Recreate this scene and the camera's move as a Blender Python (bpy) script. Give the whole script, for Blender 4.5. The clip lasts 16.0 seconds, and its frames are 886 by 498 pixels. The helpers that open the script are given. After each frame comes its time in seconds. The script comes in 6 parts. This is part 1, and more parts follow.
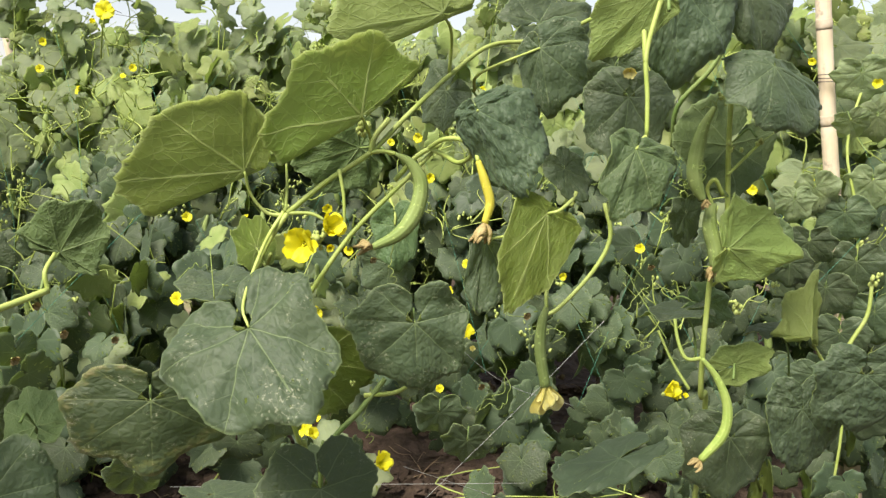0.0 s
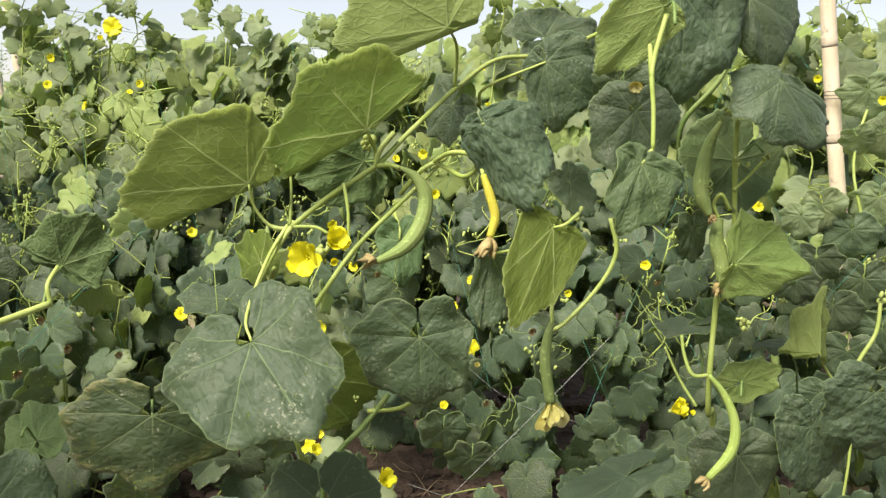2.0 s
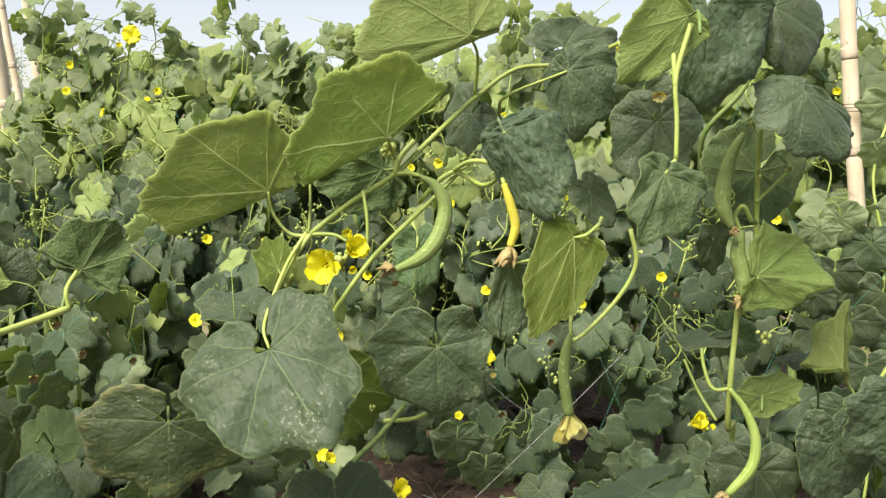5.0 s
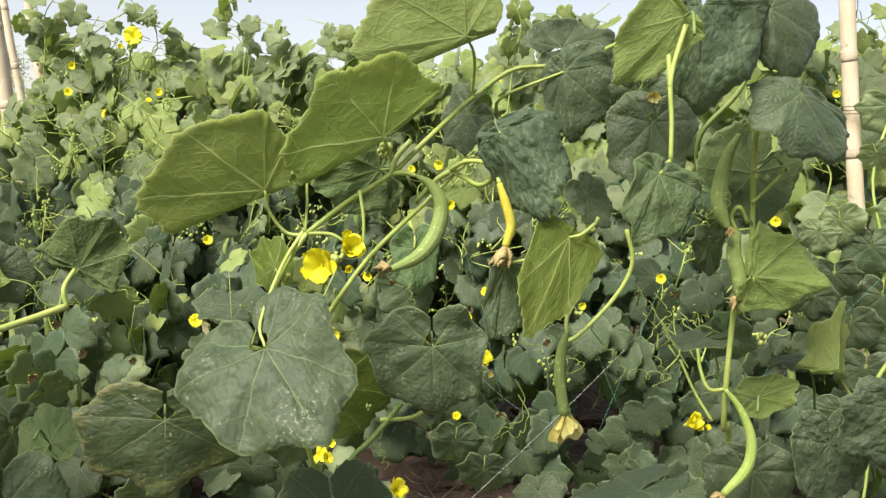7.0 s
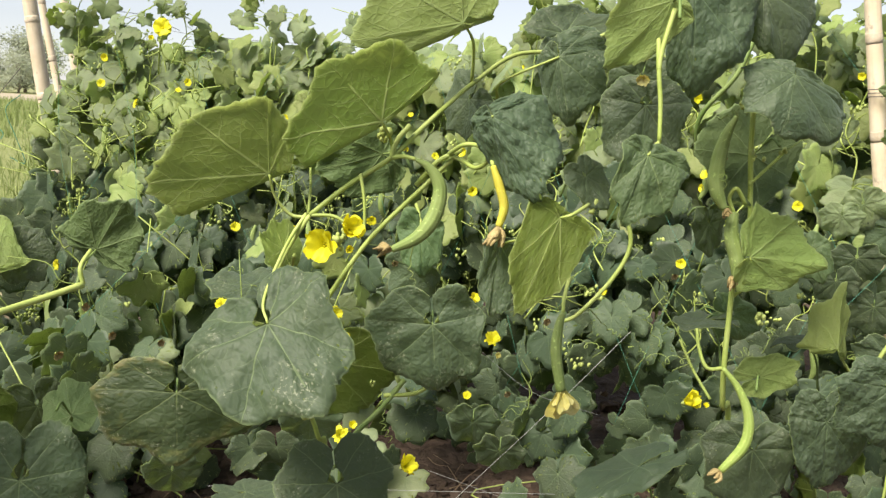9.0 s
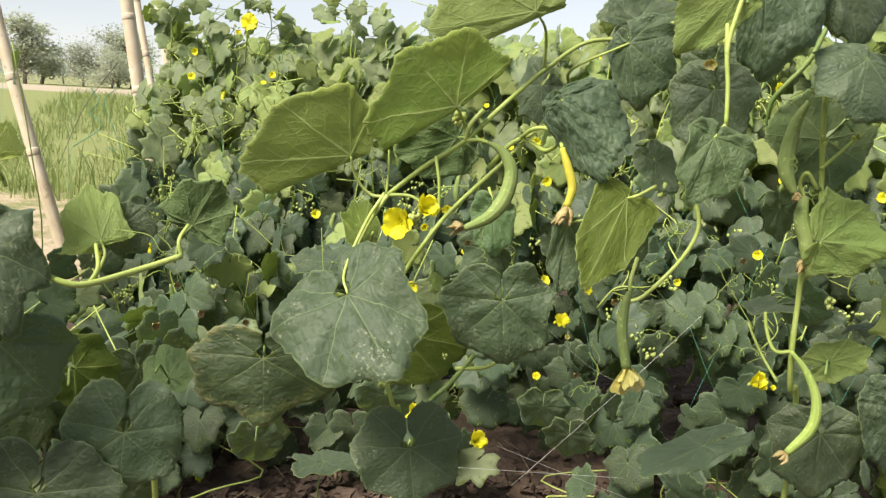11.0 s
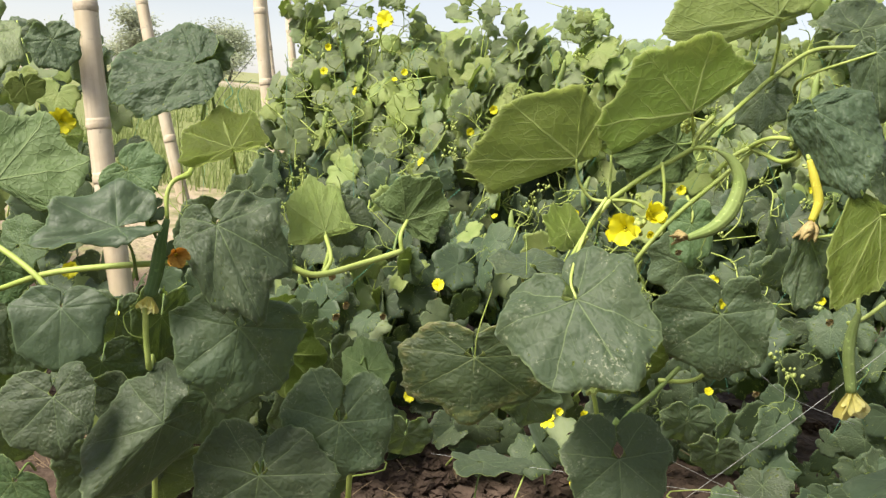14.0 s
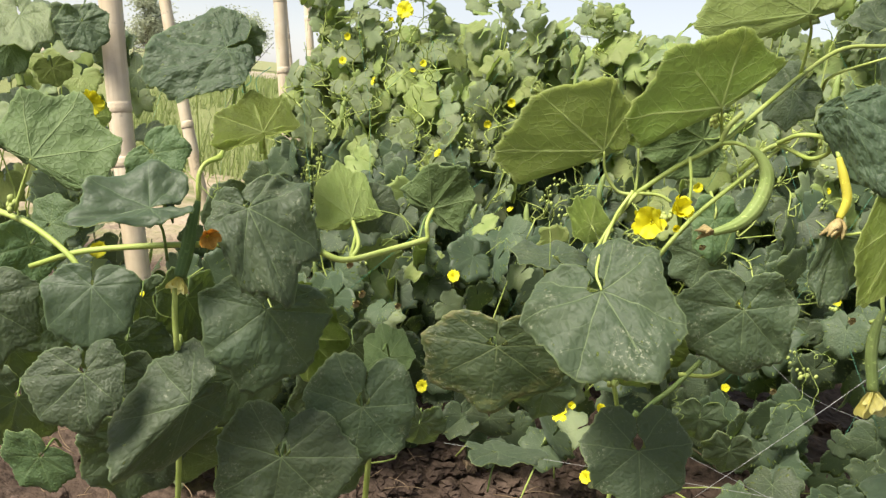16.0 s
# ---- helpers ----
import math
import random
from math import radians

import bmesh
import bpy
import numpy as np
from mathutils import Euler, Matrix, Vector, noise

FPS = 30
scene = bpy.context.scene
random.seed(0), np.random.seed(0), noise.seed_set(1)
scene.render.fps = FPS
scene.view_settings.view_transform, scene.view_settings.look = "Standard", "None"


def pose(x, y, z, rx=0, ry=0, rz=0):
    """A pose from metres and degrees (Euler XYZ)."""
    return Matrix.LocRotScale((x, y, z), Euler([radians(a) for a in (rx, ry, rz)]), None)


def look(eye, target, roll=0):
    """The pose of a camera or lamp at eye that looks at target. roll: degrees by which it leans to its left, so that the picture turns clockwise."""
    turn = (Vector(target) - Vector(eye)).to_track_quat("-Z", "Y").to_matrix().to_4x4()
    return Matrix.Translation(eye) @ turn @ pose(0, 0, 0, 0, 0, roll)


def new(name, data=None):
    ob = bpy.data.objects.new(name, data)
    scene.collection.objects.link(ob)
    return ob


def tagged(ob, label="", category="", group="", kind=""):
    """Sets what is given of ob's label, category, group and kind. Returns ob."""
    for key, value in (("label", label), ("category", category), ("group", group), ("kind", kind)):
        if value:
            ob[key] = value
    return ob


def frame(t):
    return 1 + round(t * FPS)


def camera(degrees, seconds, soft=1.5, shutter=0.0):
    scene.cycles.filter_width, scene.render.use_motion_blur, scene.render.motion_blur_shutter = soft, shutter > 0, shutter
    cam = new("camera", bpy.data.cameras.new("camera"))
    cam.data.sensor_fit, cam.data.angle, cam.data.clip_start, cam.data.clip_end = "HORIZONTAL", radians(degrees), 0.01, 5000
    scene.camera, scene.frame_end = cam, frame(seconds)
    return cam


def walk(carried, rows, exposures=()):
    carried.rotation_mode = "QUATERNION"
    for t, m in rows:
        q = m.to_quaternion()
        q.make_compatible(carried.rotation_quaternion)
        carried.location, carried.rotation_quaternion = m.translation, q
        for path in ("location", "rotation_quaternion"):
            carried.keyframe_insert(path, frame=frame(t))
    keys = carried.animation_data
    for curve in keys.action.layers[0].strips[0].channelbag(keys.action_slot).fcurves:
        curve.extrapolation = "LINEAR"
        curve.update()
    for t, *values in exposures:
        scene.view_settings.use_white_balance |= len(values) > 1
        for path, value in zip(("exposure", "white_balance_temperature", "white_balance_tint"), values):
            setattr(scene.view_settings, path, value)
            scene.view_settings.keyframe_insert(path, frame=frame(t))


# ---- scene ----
cam = camera(57.7, 16.0, soft=1.4)

PATH = [
    (0, (0.561, 0.270, 1.242), (0.411, 2.227, 0.857), 3.1),
    (0.5, (0.566, 0.270, 1.232), (0.401, 2.232, 0.876), 2.9),
    (1, (0.567, 0.275, 1.230), (0.408, 2.235, 0.868), 2.9),
    (1.5, (0.563, 0.278, 1.234), (0.407, 2.240, 0.876), 3.3),
    (2, (0.561, 0.275, 1.238), (0.396, 2.238, 0.894), 3.2),
    (2.5, (0.563, 0.268, 1.237), (0.396, 2.234, 0.912), 3.1),
    (3, (0.564, 0.275, 1.235), (0.385, 2.243, 0.923), 3.1),
    (3.5, (0.557, 0.277, 1.234), (0.363, 2.242, 0.915), 3.3),
    (4, (0.553, 0.282, 1.235), (0.355, 2.246, 0.912), 3.6),
    (6.5, (0.554, 0.277, 1.236), (0.357, 2.242, 0.918), 3.7),
    (7, (0.560, 0.277, 1.234), (0.358, 2.241, 0.917), 3.8),
    (7.5, (0.565, 0.264, 1.235), (0.359, 2.227, 0.913), 3.9),
    (8, (0.574, 0.259, 1.240), (0.355, 2.219, 0.907), 3.6),
    (10.5, (0.635, 0.221, 1.220), (0.213, 2.141, 0.848), 3.2),
    (11, (0.618, 0.206, 1.224), (0.152, 2.115, 0.848), 3.1),
    (11.5, (0.583, 0.195, 1.219), (0.077, 2.095, 0.855), 3.6),
    (12, (0.558, 0.191, 1.217), (0.020, 2.081, 0.849), 3.8),
    (12.5, (0.528, 0.189, 1.217), (-0.042, 2.069, 0.846), 4.3),
    (13, (0.504, 0.186, 1.218), (-0.096, 2.054, 0.834), 4.2),
    (13.5, (0.483, 0.186, 1.216), (-0.136, 2.049, 0.830), 4.6),
    (14, (0.460, 0.168, 1.214), (-0.194, 2.017, 0.825), 5.0),
    (14.5, (0.440, 0.169, 1.213), (-0.255, 2.003, 0.821), 5.3),
    (15, (0.419, 0.168, 1.209), (-0.307, 1.989, 0.814), 5.8),
    (15.5, (0.420, 0.162, 1.205), (-0.298, 1.985, 0.806), 6.3),
    (16, (0.445, 0.155, 1.208), (-0.228, 1.994, 0.800), 6.3),
]
walk(cam, [(t, look(eye, target, roll)) for t, eye, target, roll in PATH])


# ---- world, sun and haze ----
SUN_EL, SUN_AZ = 53.0, -146.0          # degrees above the horizon; degrees from +y towards +x


def make_world():
    w = bpy.data.worlds.new("hazy_sky")
    scene.world = w
    w.use_nodes = True
    nt = w.node_tree
    nt.nodes.clear()
    out = nt.nodes.new("ShaderNodeOutputWorld")
    bg = nt.nodes.new("ShaderNodeBackground")
    sky = nt.nodes.new("ShaderNodeTexSky")
    sky.sky_type = "NISHITA"
    sky.sun_disc = False
    sky.sun_elevation = radians(SUN_EL)
    sky.sun_rotation = radians(SUN_AZ)
    sky.air_density, sky.dust_density, sky.ozone_density = 1.0, 0.3, 1.0
    hsv = nt.nodes.new("ShaderNodeHueSaturation")
    hsv.inputs["Saturation"].default_value = 0.35
    tint = nt.nodes.new("ShaderNodeMix")
    tint.data_type, tint.blend_type = "RGBA", "MULTIPLY"
    tint.inputs[0].default_value = 1.0
    tint.inputs[7].default_value = (0.985, 0.985, 1.03, 1)
    nt.links.new(sky.outputs[0], hsv.inputs["Color"])
    nt.links.new(hsv.outputs[0], tint.inputs[6])
    nt.links.new(tint.outputs[2], bg.inputs["Color"])
    bg.inputs["Strength"].default_value = SKY_STRENGTH
    nt.links.new(bg.outputs[0], out.inputs["Surface"])
    sun = new("sun", bpy.data.lights.new("sun", "SUN"))
    sun.data.energy, sun.data.angle, sun.data.color = SUN_STRENGTH, radians(28.0), (1.0, 0.93, 0.79)
    el, az = radians(SUN_EL), radians(SUN_AZ)
    toward = Vector((math.sin(az) * math.cos(el), math.cos(az) * math.cos(el), math.sin(el)))
    sun.matrix_world = look(toward * 30, (0, 0, 0))


SKY_STRENGTH, SUN_STRENGTH = 0.083, 4.9
make_world()
scene.view_settings.exposure = 0.79


# ---- materials ----
class Nodes:
    """Short way to write a node material."""

    def __init__(self, name):
        self.mat = bpy.data.materials.new(name)
        self.mat.use_nodes = True
        self.nt = self.mat.node_tree
        self.nt.nodes.clear()
        self.out = self.nt.nodes.new("ShaderNodeOutputMaterial")

    def put(self, socket, value):
        if isinstance(value, bpy.types.NodeSocket):
            self.nt.links.new(value, socket)
        elif isinstance(value, tuple) and len(value) == 3 and socket.type == "RGBA":
            socket.default_value = (*value, 1)
        else:
            socket.default_value = value

    def node(self, kind, ins=None, **attrs):
        n = self.nt.nodes.new("ShaderNode" + kind)
        for k, v in attrs.items():
            setattr(n, k, v)
        for k, v in (ins or {}).items():
            self.put(n.inputs[k], v)
        return n

    def math(self, op, a, b=0.0, c=0.0):
        n = self.node("Math", operation=op)
        self.put(n.inputs[0], a), self.put(n.inputs[1], b), self.put(n.inputs[2], c)
        return n.outputs[0]

    def ramp(self, fac, lo, hi, a=0.0, b=1.0):
        n = self.node("MapRange", interpolation_type="SMOOTHSTEP")
        for k, v in zip(("Value", "From Min", "From Max", "To Min", "To Max"), (fac, lo, hi, a, b)):
            self.put(n.inputs[k], v)
        return n.outputs["Result"]

    def mix(self, fac, a, b, blend="MIX"):
        n = self.node("Mix", data_type="RGBA", blend_type=blend)
        self.put(n.inputs[0], fac), self.put(n.inputs[6], a), self.put(n.inputs[7], b)
        return n.outputs[2]

    def noise(self, vec, scale, detail=3.0, rough=0.55):
        n = self.node("TexNoise", {"Scale": scale, "Detail": detail, "Roughness": rough})
        if vec is not None:
            self.put(n.inputs["Vector"], vec)
        return n.outputs["Fac"]

    def bump(self, height, strength, dist):
        n = self.node("Bump", {"Strength": strength, "Distance": dist, "Height": height})
        return n.outputs["Normal"]

    def principled(self, color, rough, normal=None, spec=0.5, **more):
        n = self.node("BsdfPrincipled", {"Base Color": color, "Roughness": rough, "Specular IOR Level": spec})
        if normal is not None:
            self.put(n.inputs["Normal"], normal)
        for k, v in more.items():
            self.put(n.inputs[k], v)
        return n.outputs[0]

    def done(self, shader):
        self.nt.links.new(shader, self.out.inputs["Surface"])
        return self.mat


def leaf_material(name, base, light, vein, spots=0.0, yellow=0.0, under=False, rough=0.58, vein_amount=0.6, sheen=0.12, pucker=0.0, through_col=(0.42, 0.56, 0.18), through_amount=0.22, relief=0.36):
    """A gourd leaf: palmate veins with laterals, a net of small veins, miner marks and yellowed margins."""
    m = Nodes(name)
    uv = m.node("UVMap", uv_map="UVMap").outputs[0]
    rim = m.node("SeparateXYZ", {"Vector": m.node("UVMap", uv_map="rim").outputs[0]}).outputs[0]
    rnd = m.node("ObjectInfo").outputs["Random"]
    shift = m.node("VectorMath", operation="ADD")
    m.put(shift.inputs[0], uv)
    comb = m.node("CombineXYZ", {"X": m.math("MULTIPLY", rnd, 17.0), "Y": m.math("MULTIPLY", rnd, 31.0), "Z": 0.0})
    m.put(shift.inputs[1], comb.outputs[0])
    uvr = shift.outputs[0]
    sep = m.node("SeparateXYZ", {"Vector": uv})
    u, v = sep.outputs[0], sep.outputs[1]
    warp = m.math("MULTIPLY_ADD", m.noise(uvr, 2.4, 2.0), 0.16, -0.08)
    ang = m.math("ADD", m.math("ABSOLUTE", m.math("ARCTAN2", u, v)), warp)
    r = m.math("SQRT", m.math("ADD", m.math("MULTIPLY", u, u), m.math("MULTIPLY", v, v)))
    d = None
    for a in (0.0, 0.86, 1.72, 2.48):
        di = m.math("ABSOLUTE", m.math("SINE", m.math("SUBTRACT", ang, a)))
        d = di if d is None else m.math("MINIMUM", d, di)
    d = m.math("MULTIPLY", d, r)
    s = m.math("SQRT", m.math("MAXIMUM", m.math("SUBTRACT", m.math("MULTIPLY", r, r), m.math("MULTIPLY", d, d)), 0.0))
    width = m.math("MULTIPLY_ADD", r, -0.008, 0.0125 if not under else 0.018)
    main = m.ramp(m.math("DIVIDE", d, width), 0.30, 1.1, 1.0, 0.0)
    lat = m.math("FRACT", m.math("ADD", m.math("DIVIDE", m.math("SUBTRACT", s, m.math("MULTIPLY", d, 0.95)), 0.23), m.math("MULTIPLY", m.noise(uvr, 2.6, 2.0), 0.9)))
    lat = m.math("MULTIPLY", m.ramp(m.math("ABSOLUTE", m.math("SUBTRACT", lat, 0.5)), 0.462, 0.492), m.ramp(d, 0.0, 0.34, 1.0, 0.35))
    cells = m.node("TexVoronoi", {"Vector": uvr, "Scale": 10.0, "Randomness": 1.0}, feature="DISTANCE_TO_EDGE").outputs["Distance"]
    net = m.ramp(cells, 0.0, 0.07, 1.0, 0.0)
    veins = m.math("MINIMUM", m.math("ADD", main, m.math("ADD", m.math("MULTIPLY", lat, 0.32 if not under else 0.75), m.math("MULTIPLY", net, 0.05 if not under else 0.15))), 1.0)
    patch = m.ramp(m.noise(uvr, 1.6, 3.0), 0.30, 0.72)
    col = m.mix(patch, base, light)
    col = m.mix(m.math("MULTIPLY", m.noise(uvr, 30.0, 2.0), 0.22), col, tuple(c * 1.4 for c in light))
    hsv = m.node("HueSaturation", {"Hue": m.math("MULTIPLY_ADD", rnd, 0.024, 0.488), "Saturation": 1.0, "Value": m.math("MULTIPLY_ADD", rnd, 0.45, 0.78), "Color": col})
    col = hsv.outputs[0]
    col = m.mix(m.math("MULTIPLY", veins, vein_amount), col, vein)
    col = m.mix(m.ramp(rim, 0.968, 0.996, 0.0, 0.7), col, vein)
    if yellow:
        edge = m.math("ADD", rim, m.math("MULTIPLY", m.noise(uvr, 5.0, 5.0, 0.65), 1.7))
        col = m.mix(m.ramp(edge, 1.64, 1.82, 0.0, yellow * 0.75), col, (0.27, 0.25, 0.05))
        col = m.mix(m.ramp(edge, 1.84, 1.94, 0.0, yellow), col, (0.40, 0.30, 0.16))
    if spots:
        where = m.ramp(m.math("ADD", m.noise(uvr, 2.6, 3.0), m.math("MULTIPLY", rim, 0.16)), 0.63, 0.72)
        grain = m.ramp(m.noise(uvr, 24.0, 2.0, 0.6), 0.595, 0.63)
        wind = m.noise(uvr, 6.0, 1.0)
        streak = m.ramp(m.math("ABSOLUTE", m.math("SUBTRACT", wind, 0.5)), 0.006, 0.014, 1.0, 0.0)
        marks = m.math("MULTIPLY", where, m.math("MAXIMUM", grain, m.math("MULTIPLY", streak, 0.35)))
        col = m.mix(m.math("MULTIPLY", marks, spots), col, (0.52, 0.52, 0.36))
    height = m.math("MULTIPLY", veins, 0.9 if under else -0.5)
    height = m.math("ADD", height, m.math("MULTIPLY", m.ramp(cells, 0.0, 0.4), 0.42 if not under else -0.16))
    height = m.math("ADD", height, m.math("MULTIPLY", m.noise(uvr, 14.0, 3.0), 0.45))
    if pucker:
        quilt = m.node("TexVoronoi", {"Vector": uvr, "Scale": 7.0, "Randomness": 1.0}, feature="SMOOTH_F1").outputs["Distance"]
        height = m.math("ADD", height, m.math("MULTIPLY", m.math("ADD", quilt, m.math("MULTIPLY", m.noise(uvr, 9.0, 2.0), 0.5)), -pucker))
    nor = m.bump(height, 0.5 if pucker else relief if not under else 0.6, 0.004)
    sh = m.principled(col, m.math("MULTIPLY_ADD", m.noise(uvr, 9.0), 0.22, rough - 0.11), nor, 0.36, **{"Sheen Weight": sheen, "Sheen Roughness": 0.45, "Sheen Tint": (0.74, 0.93, 0.80)})
    tr = m.node("BsdfTranslucent", {"Color": m.mix(m.math("MULTIPLY", veins, 0.35), through_col, (0.70, 0.78, 0.34)), "Normal": nor}).outputs[0]
    mixer = m.node("MixShader", {"Fac": through_amount})
    m.put(mixer.inputs[1], sh), m.put(mixer.inputs[2], tr)
    return m.done(mixer.outputs[0])


def plain_material(name, a, b, scale, rough=0.6, bump=0.3, dist=0.002, spec=0.4, stretch=None, through_amount=0.0, fleck=None, coords="Object"):
    """Two colours mixed by noise at two scales, with fine relief; stretch draws the grain out along one axis."""
    m = Nodes(name)
    vec = m.node("TexCoord").outputs[coords]
    if stretch:
        vec = m.node("Mapping", {"Vector": vec, "Scale": stretch}).outputs[0]
    rnd = m.node("ObjectInfo").outputs["Random"]
    n1, n2 = m.noise(vec, scale, 4.0), m.noise(vec, scale * 6, 3.0)
    col = m.mix(m.ramp(n1, 0.3, 0.7), a, b)
    col = m.mix(m.math("MULTIPLY", n2, 0.4), col, tuple(c * 0.55 for c in a))
    if fleck:
        col = m.mix(m.ramp(m.noise(vec, scale * 2.5, 4.0), 0.60, 0.70), col, fleck)
    col = m.node("HueSaturation", {"Value": m.math("MULTIPLY_ADD", rnd, 0.3, 0.85), "Color": col}).outputs[0]
    sh = m.principled(col, rough, m.bump(m.math("ADD", n1, n2), bump, dist), spec)
    if through_amount:
        mixer = m.node("MixShader", {"Fac": through_amount})
        m.put(mixer.inputs[1], sh)
        m.put(mixer.inputs[2], m.node("BsdfTranslucent", {"Color": col}).outputs[0])
        sh = mixer.outputs[0]
    return m.done(sh)


def ground_material():
    """Brown cloddy soil, pale trodden earth past the rows and green weeds farther off."""
    m = Nodes("field_earth")
    pos = m.node("NewGeometry").outputs["Position"]
    sep = m.node("SeparateXYZ", {"Vector": pos})
    x, y = sep.outputs[0], sep.outputs[1]
    clods = m.node("TexVoronoi", {"Vector": pos, "Scale": 22.0}, feature="F1").outputs["Distance"]
    n1, n2, n3 = m.noise(pos, 2.5, 4.0), m.noise(pos, 30.0, 4.0, 0.65), m.noise(pos, 0.35, 3.0)
    soil = m.mix(m.ramp(n1, 0.3, 0.7), (0.082, 0.057, 0.043), (0.135, 0.095, 0.072))
    soil = m.mix(m.ramp(n2, 0.35, 0.7), soil, (0.06, 0.042, 0.032))
    pale = m.mix(m.ramp(n1, 0.4, 0.65), m.mix(n2, (0.34, 0.26, 0.18), (0.50, 0.41, 0.30)), (0.20, 0.20, 0.09))
    weeds = m.mix(m.ramp(n2, 0.35, 0.65), (0.16, 0.19, 0.06), (0.27, 0.28, 0.13))
    wob = m.math("MULTIPLY", m.math("SUBTRACT", n1, 0.5), 2.5)
    aside = m.math("MULTIPLY", m.math("MAXIMUM", m.math("ADD", x, 1.0), 0.0), 4.0)
    far = m.ramp(m.math("SUBTRACT", m.math("ADD", y, wob), aside), 3.6, 4.6)
    col = m.mix(far, soil, pale)
    col = m.mix(m.ramp(m.math("ADD", y, wob), 6.4, 7.6), col, weeds)
    strip = m.math("MULTIPLY", m.ramp(y, 48.0, 52.0), m.ramp(y, 72.0, 78.0, 1.0, 0.0))
    col = m.mix(strip, col, m.mix(n2, (0.33, 0.28, 0.21), (0.44, 0.38, 0.29)))
    col = m.mix(m.ramp(y, 78.0, 90.0), col, m.mix(n3, (0.20, 0.24, 0.10), (0.34, 0.32, 0.18)))
    height = m.math("ADD", m.math("MULTIPLY", clods, -0.8), m.math("ADD", n2, n1))
    return m.done(m.principled(col, 0.93, m.bump(height, 0.8, 0.02), 0.15))


def bamboo_material():
    m = Nodes("dry_bamboo")
    vec = m.node("Mapping", {"Vector": m.node("TexCoord").outputs["Object"], "Scale": (60.0, 60.0, 3.0)}).outputs[0]
    obj = m.node("TexCoord").outputs["Object"]
    rnd = m.node("ObjectInfo").outputs["Random"]
    fibre, blot = m.noise(vec, 1.0, 4.0), m.noise(obj, 9.0, 4.0, 0.6)
    col = m.mix(m.ramp(blot, 0.3, 0.7), (0.64, 0.52, 0.36), (0.77, 0.66, 0.50))
    col = m.mix(m.math("MULTIPLY", m.ramp(fibre, 0.45, 0.75), 0.35), col, (0.34, 0.25, 0.15))
    col = m.mix(m.ramp(m.noise(obj, 24.0, 4.0), 0.62, 0.72, 0.0, 0.6), col, (0.25, 0.20, 0.15))
    col = m.node("HueSaturation", {"Value": m.math("MULTIPLY_ADD", rnd, 0.2, 0.9), "Color": col}).outputs[0]
    return m.done(m.principled(col, 0.55, m.bump(m.math("ADD", fibre, blot), 0.25, 0.003), 0.4))


def gourd_skin_material(name, a, b, ridge):
    """Smooth green fruit with paler lengthwise stripes."""
    m = Nodes(name)
    uv = m.node("UVMap").outputs[0]
    sep = m.node("SeparateXYZ", {"Vector": uv})
    stripe = m.ramp(m.math("SINE", m.math("MULTIPLY", sep.outputs[0], 62.83)), 0.2, 0.95)
    obj = m.node("TexCoord").outputs["Object"]
    n = m.noise(obj, 40.0, 3.0)
    col = m.mix(m.ramp(n, 0.3, 0.7), a, b)
    col = m.mix(m.math("MULTIPLY", stripe, 0.28), col, ridge)
    col = m.mix(m.ramp(m.noise(obj, 220.0, 2.0), 0.62, 0.70, 0.0, 0.5), col, tuple(min(1, c * 1.9) for c in b))
    return m.done(m.principled(col, 0.68, m.bump(n, 0.3, 0.0012), 0.28, **{"Subsurface Weight": 0.06, "Subsurface Radius": (0.006, 0.010, 0.003)}))


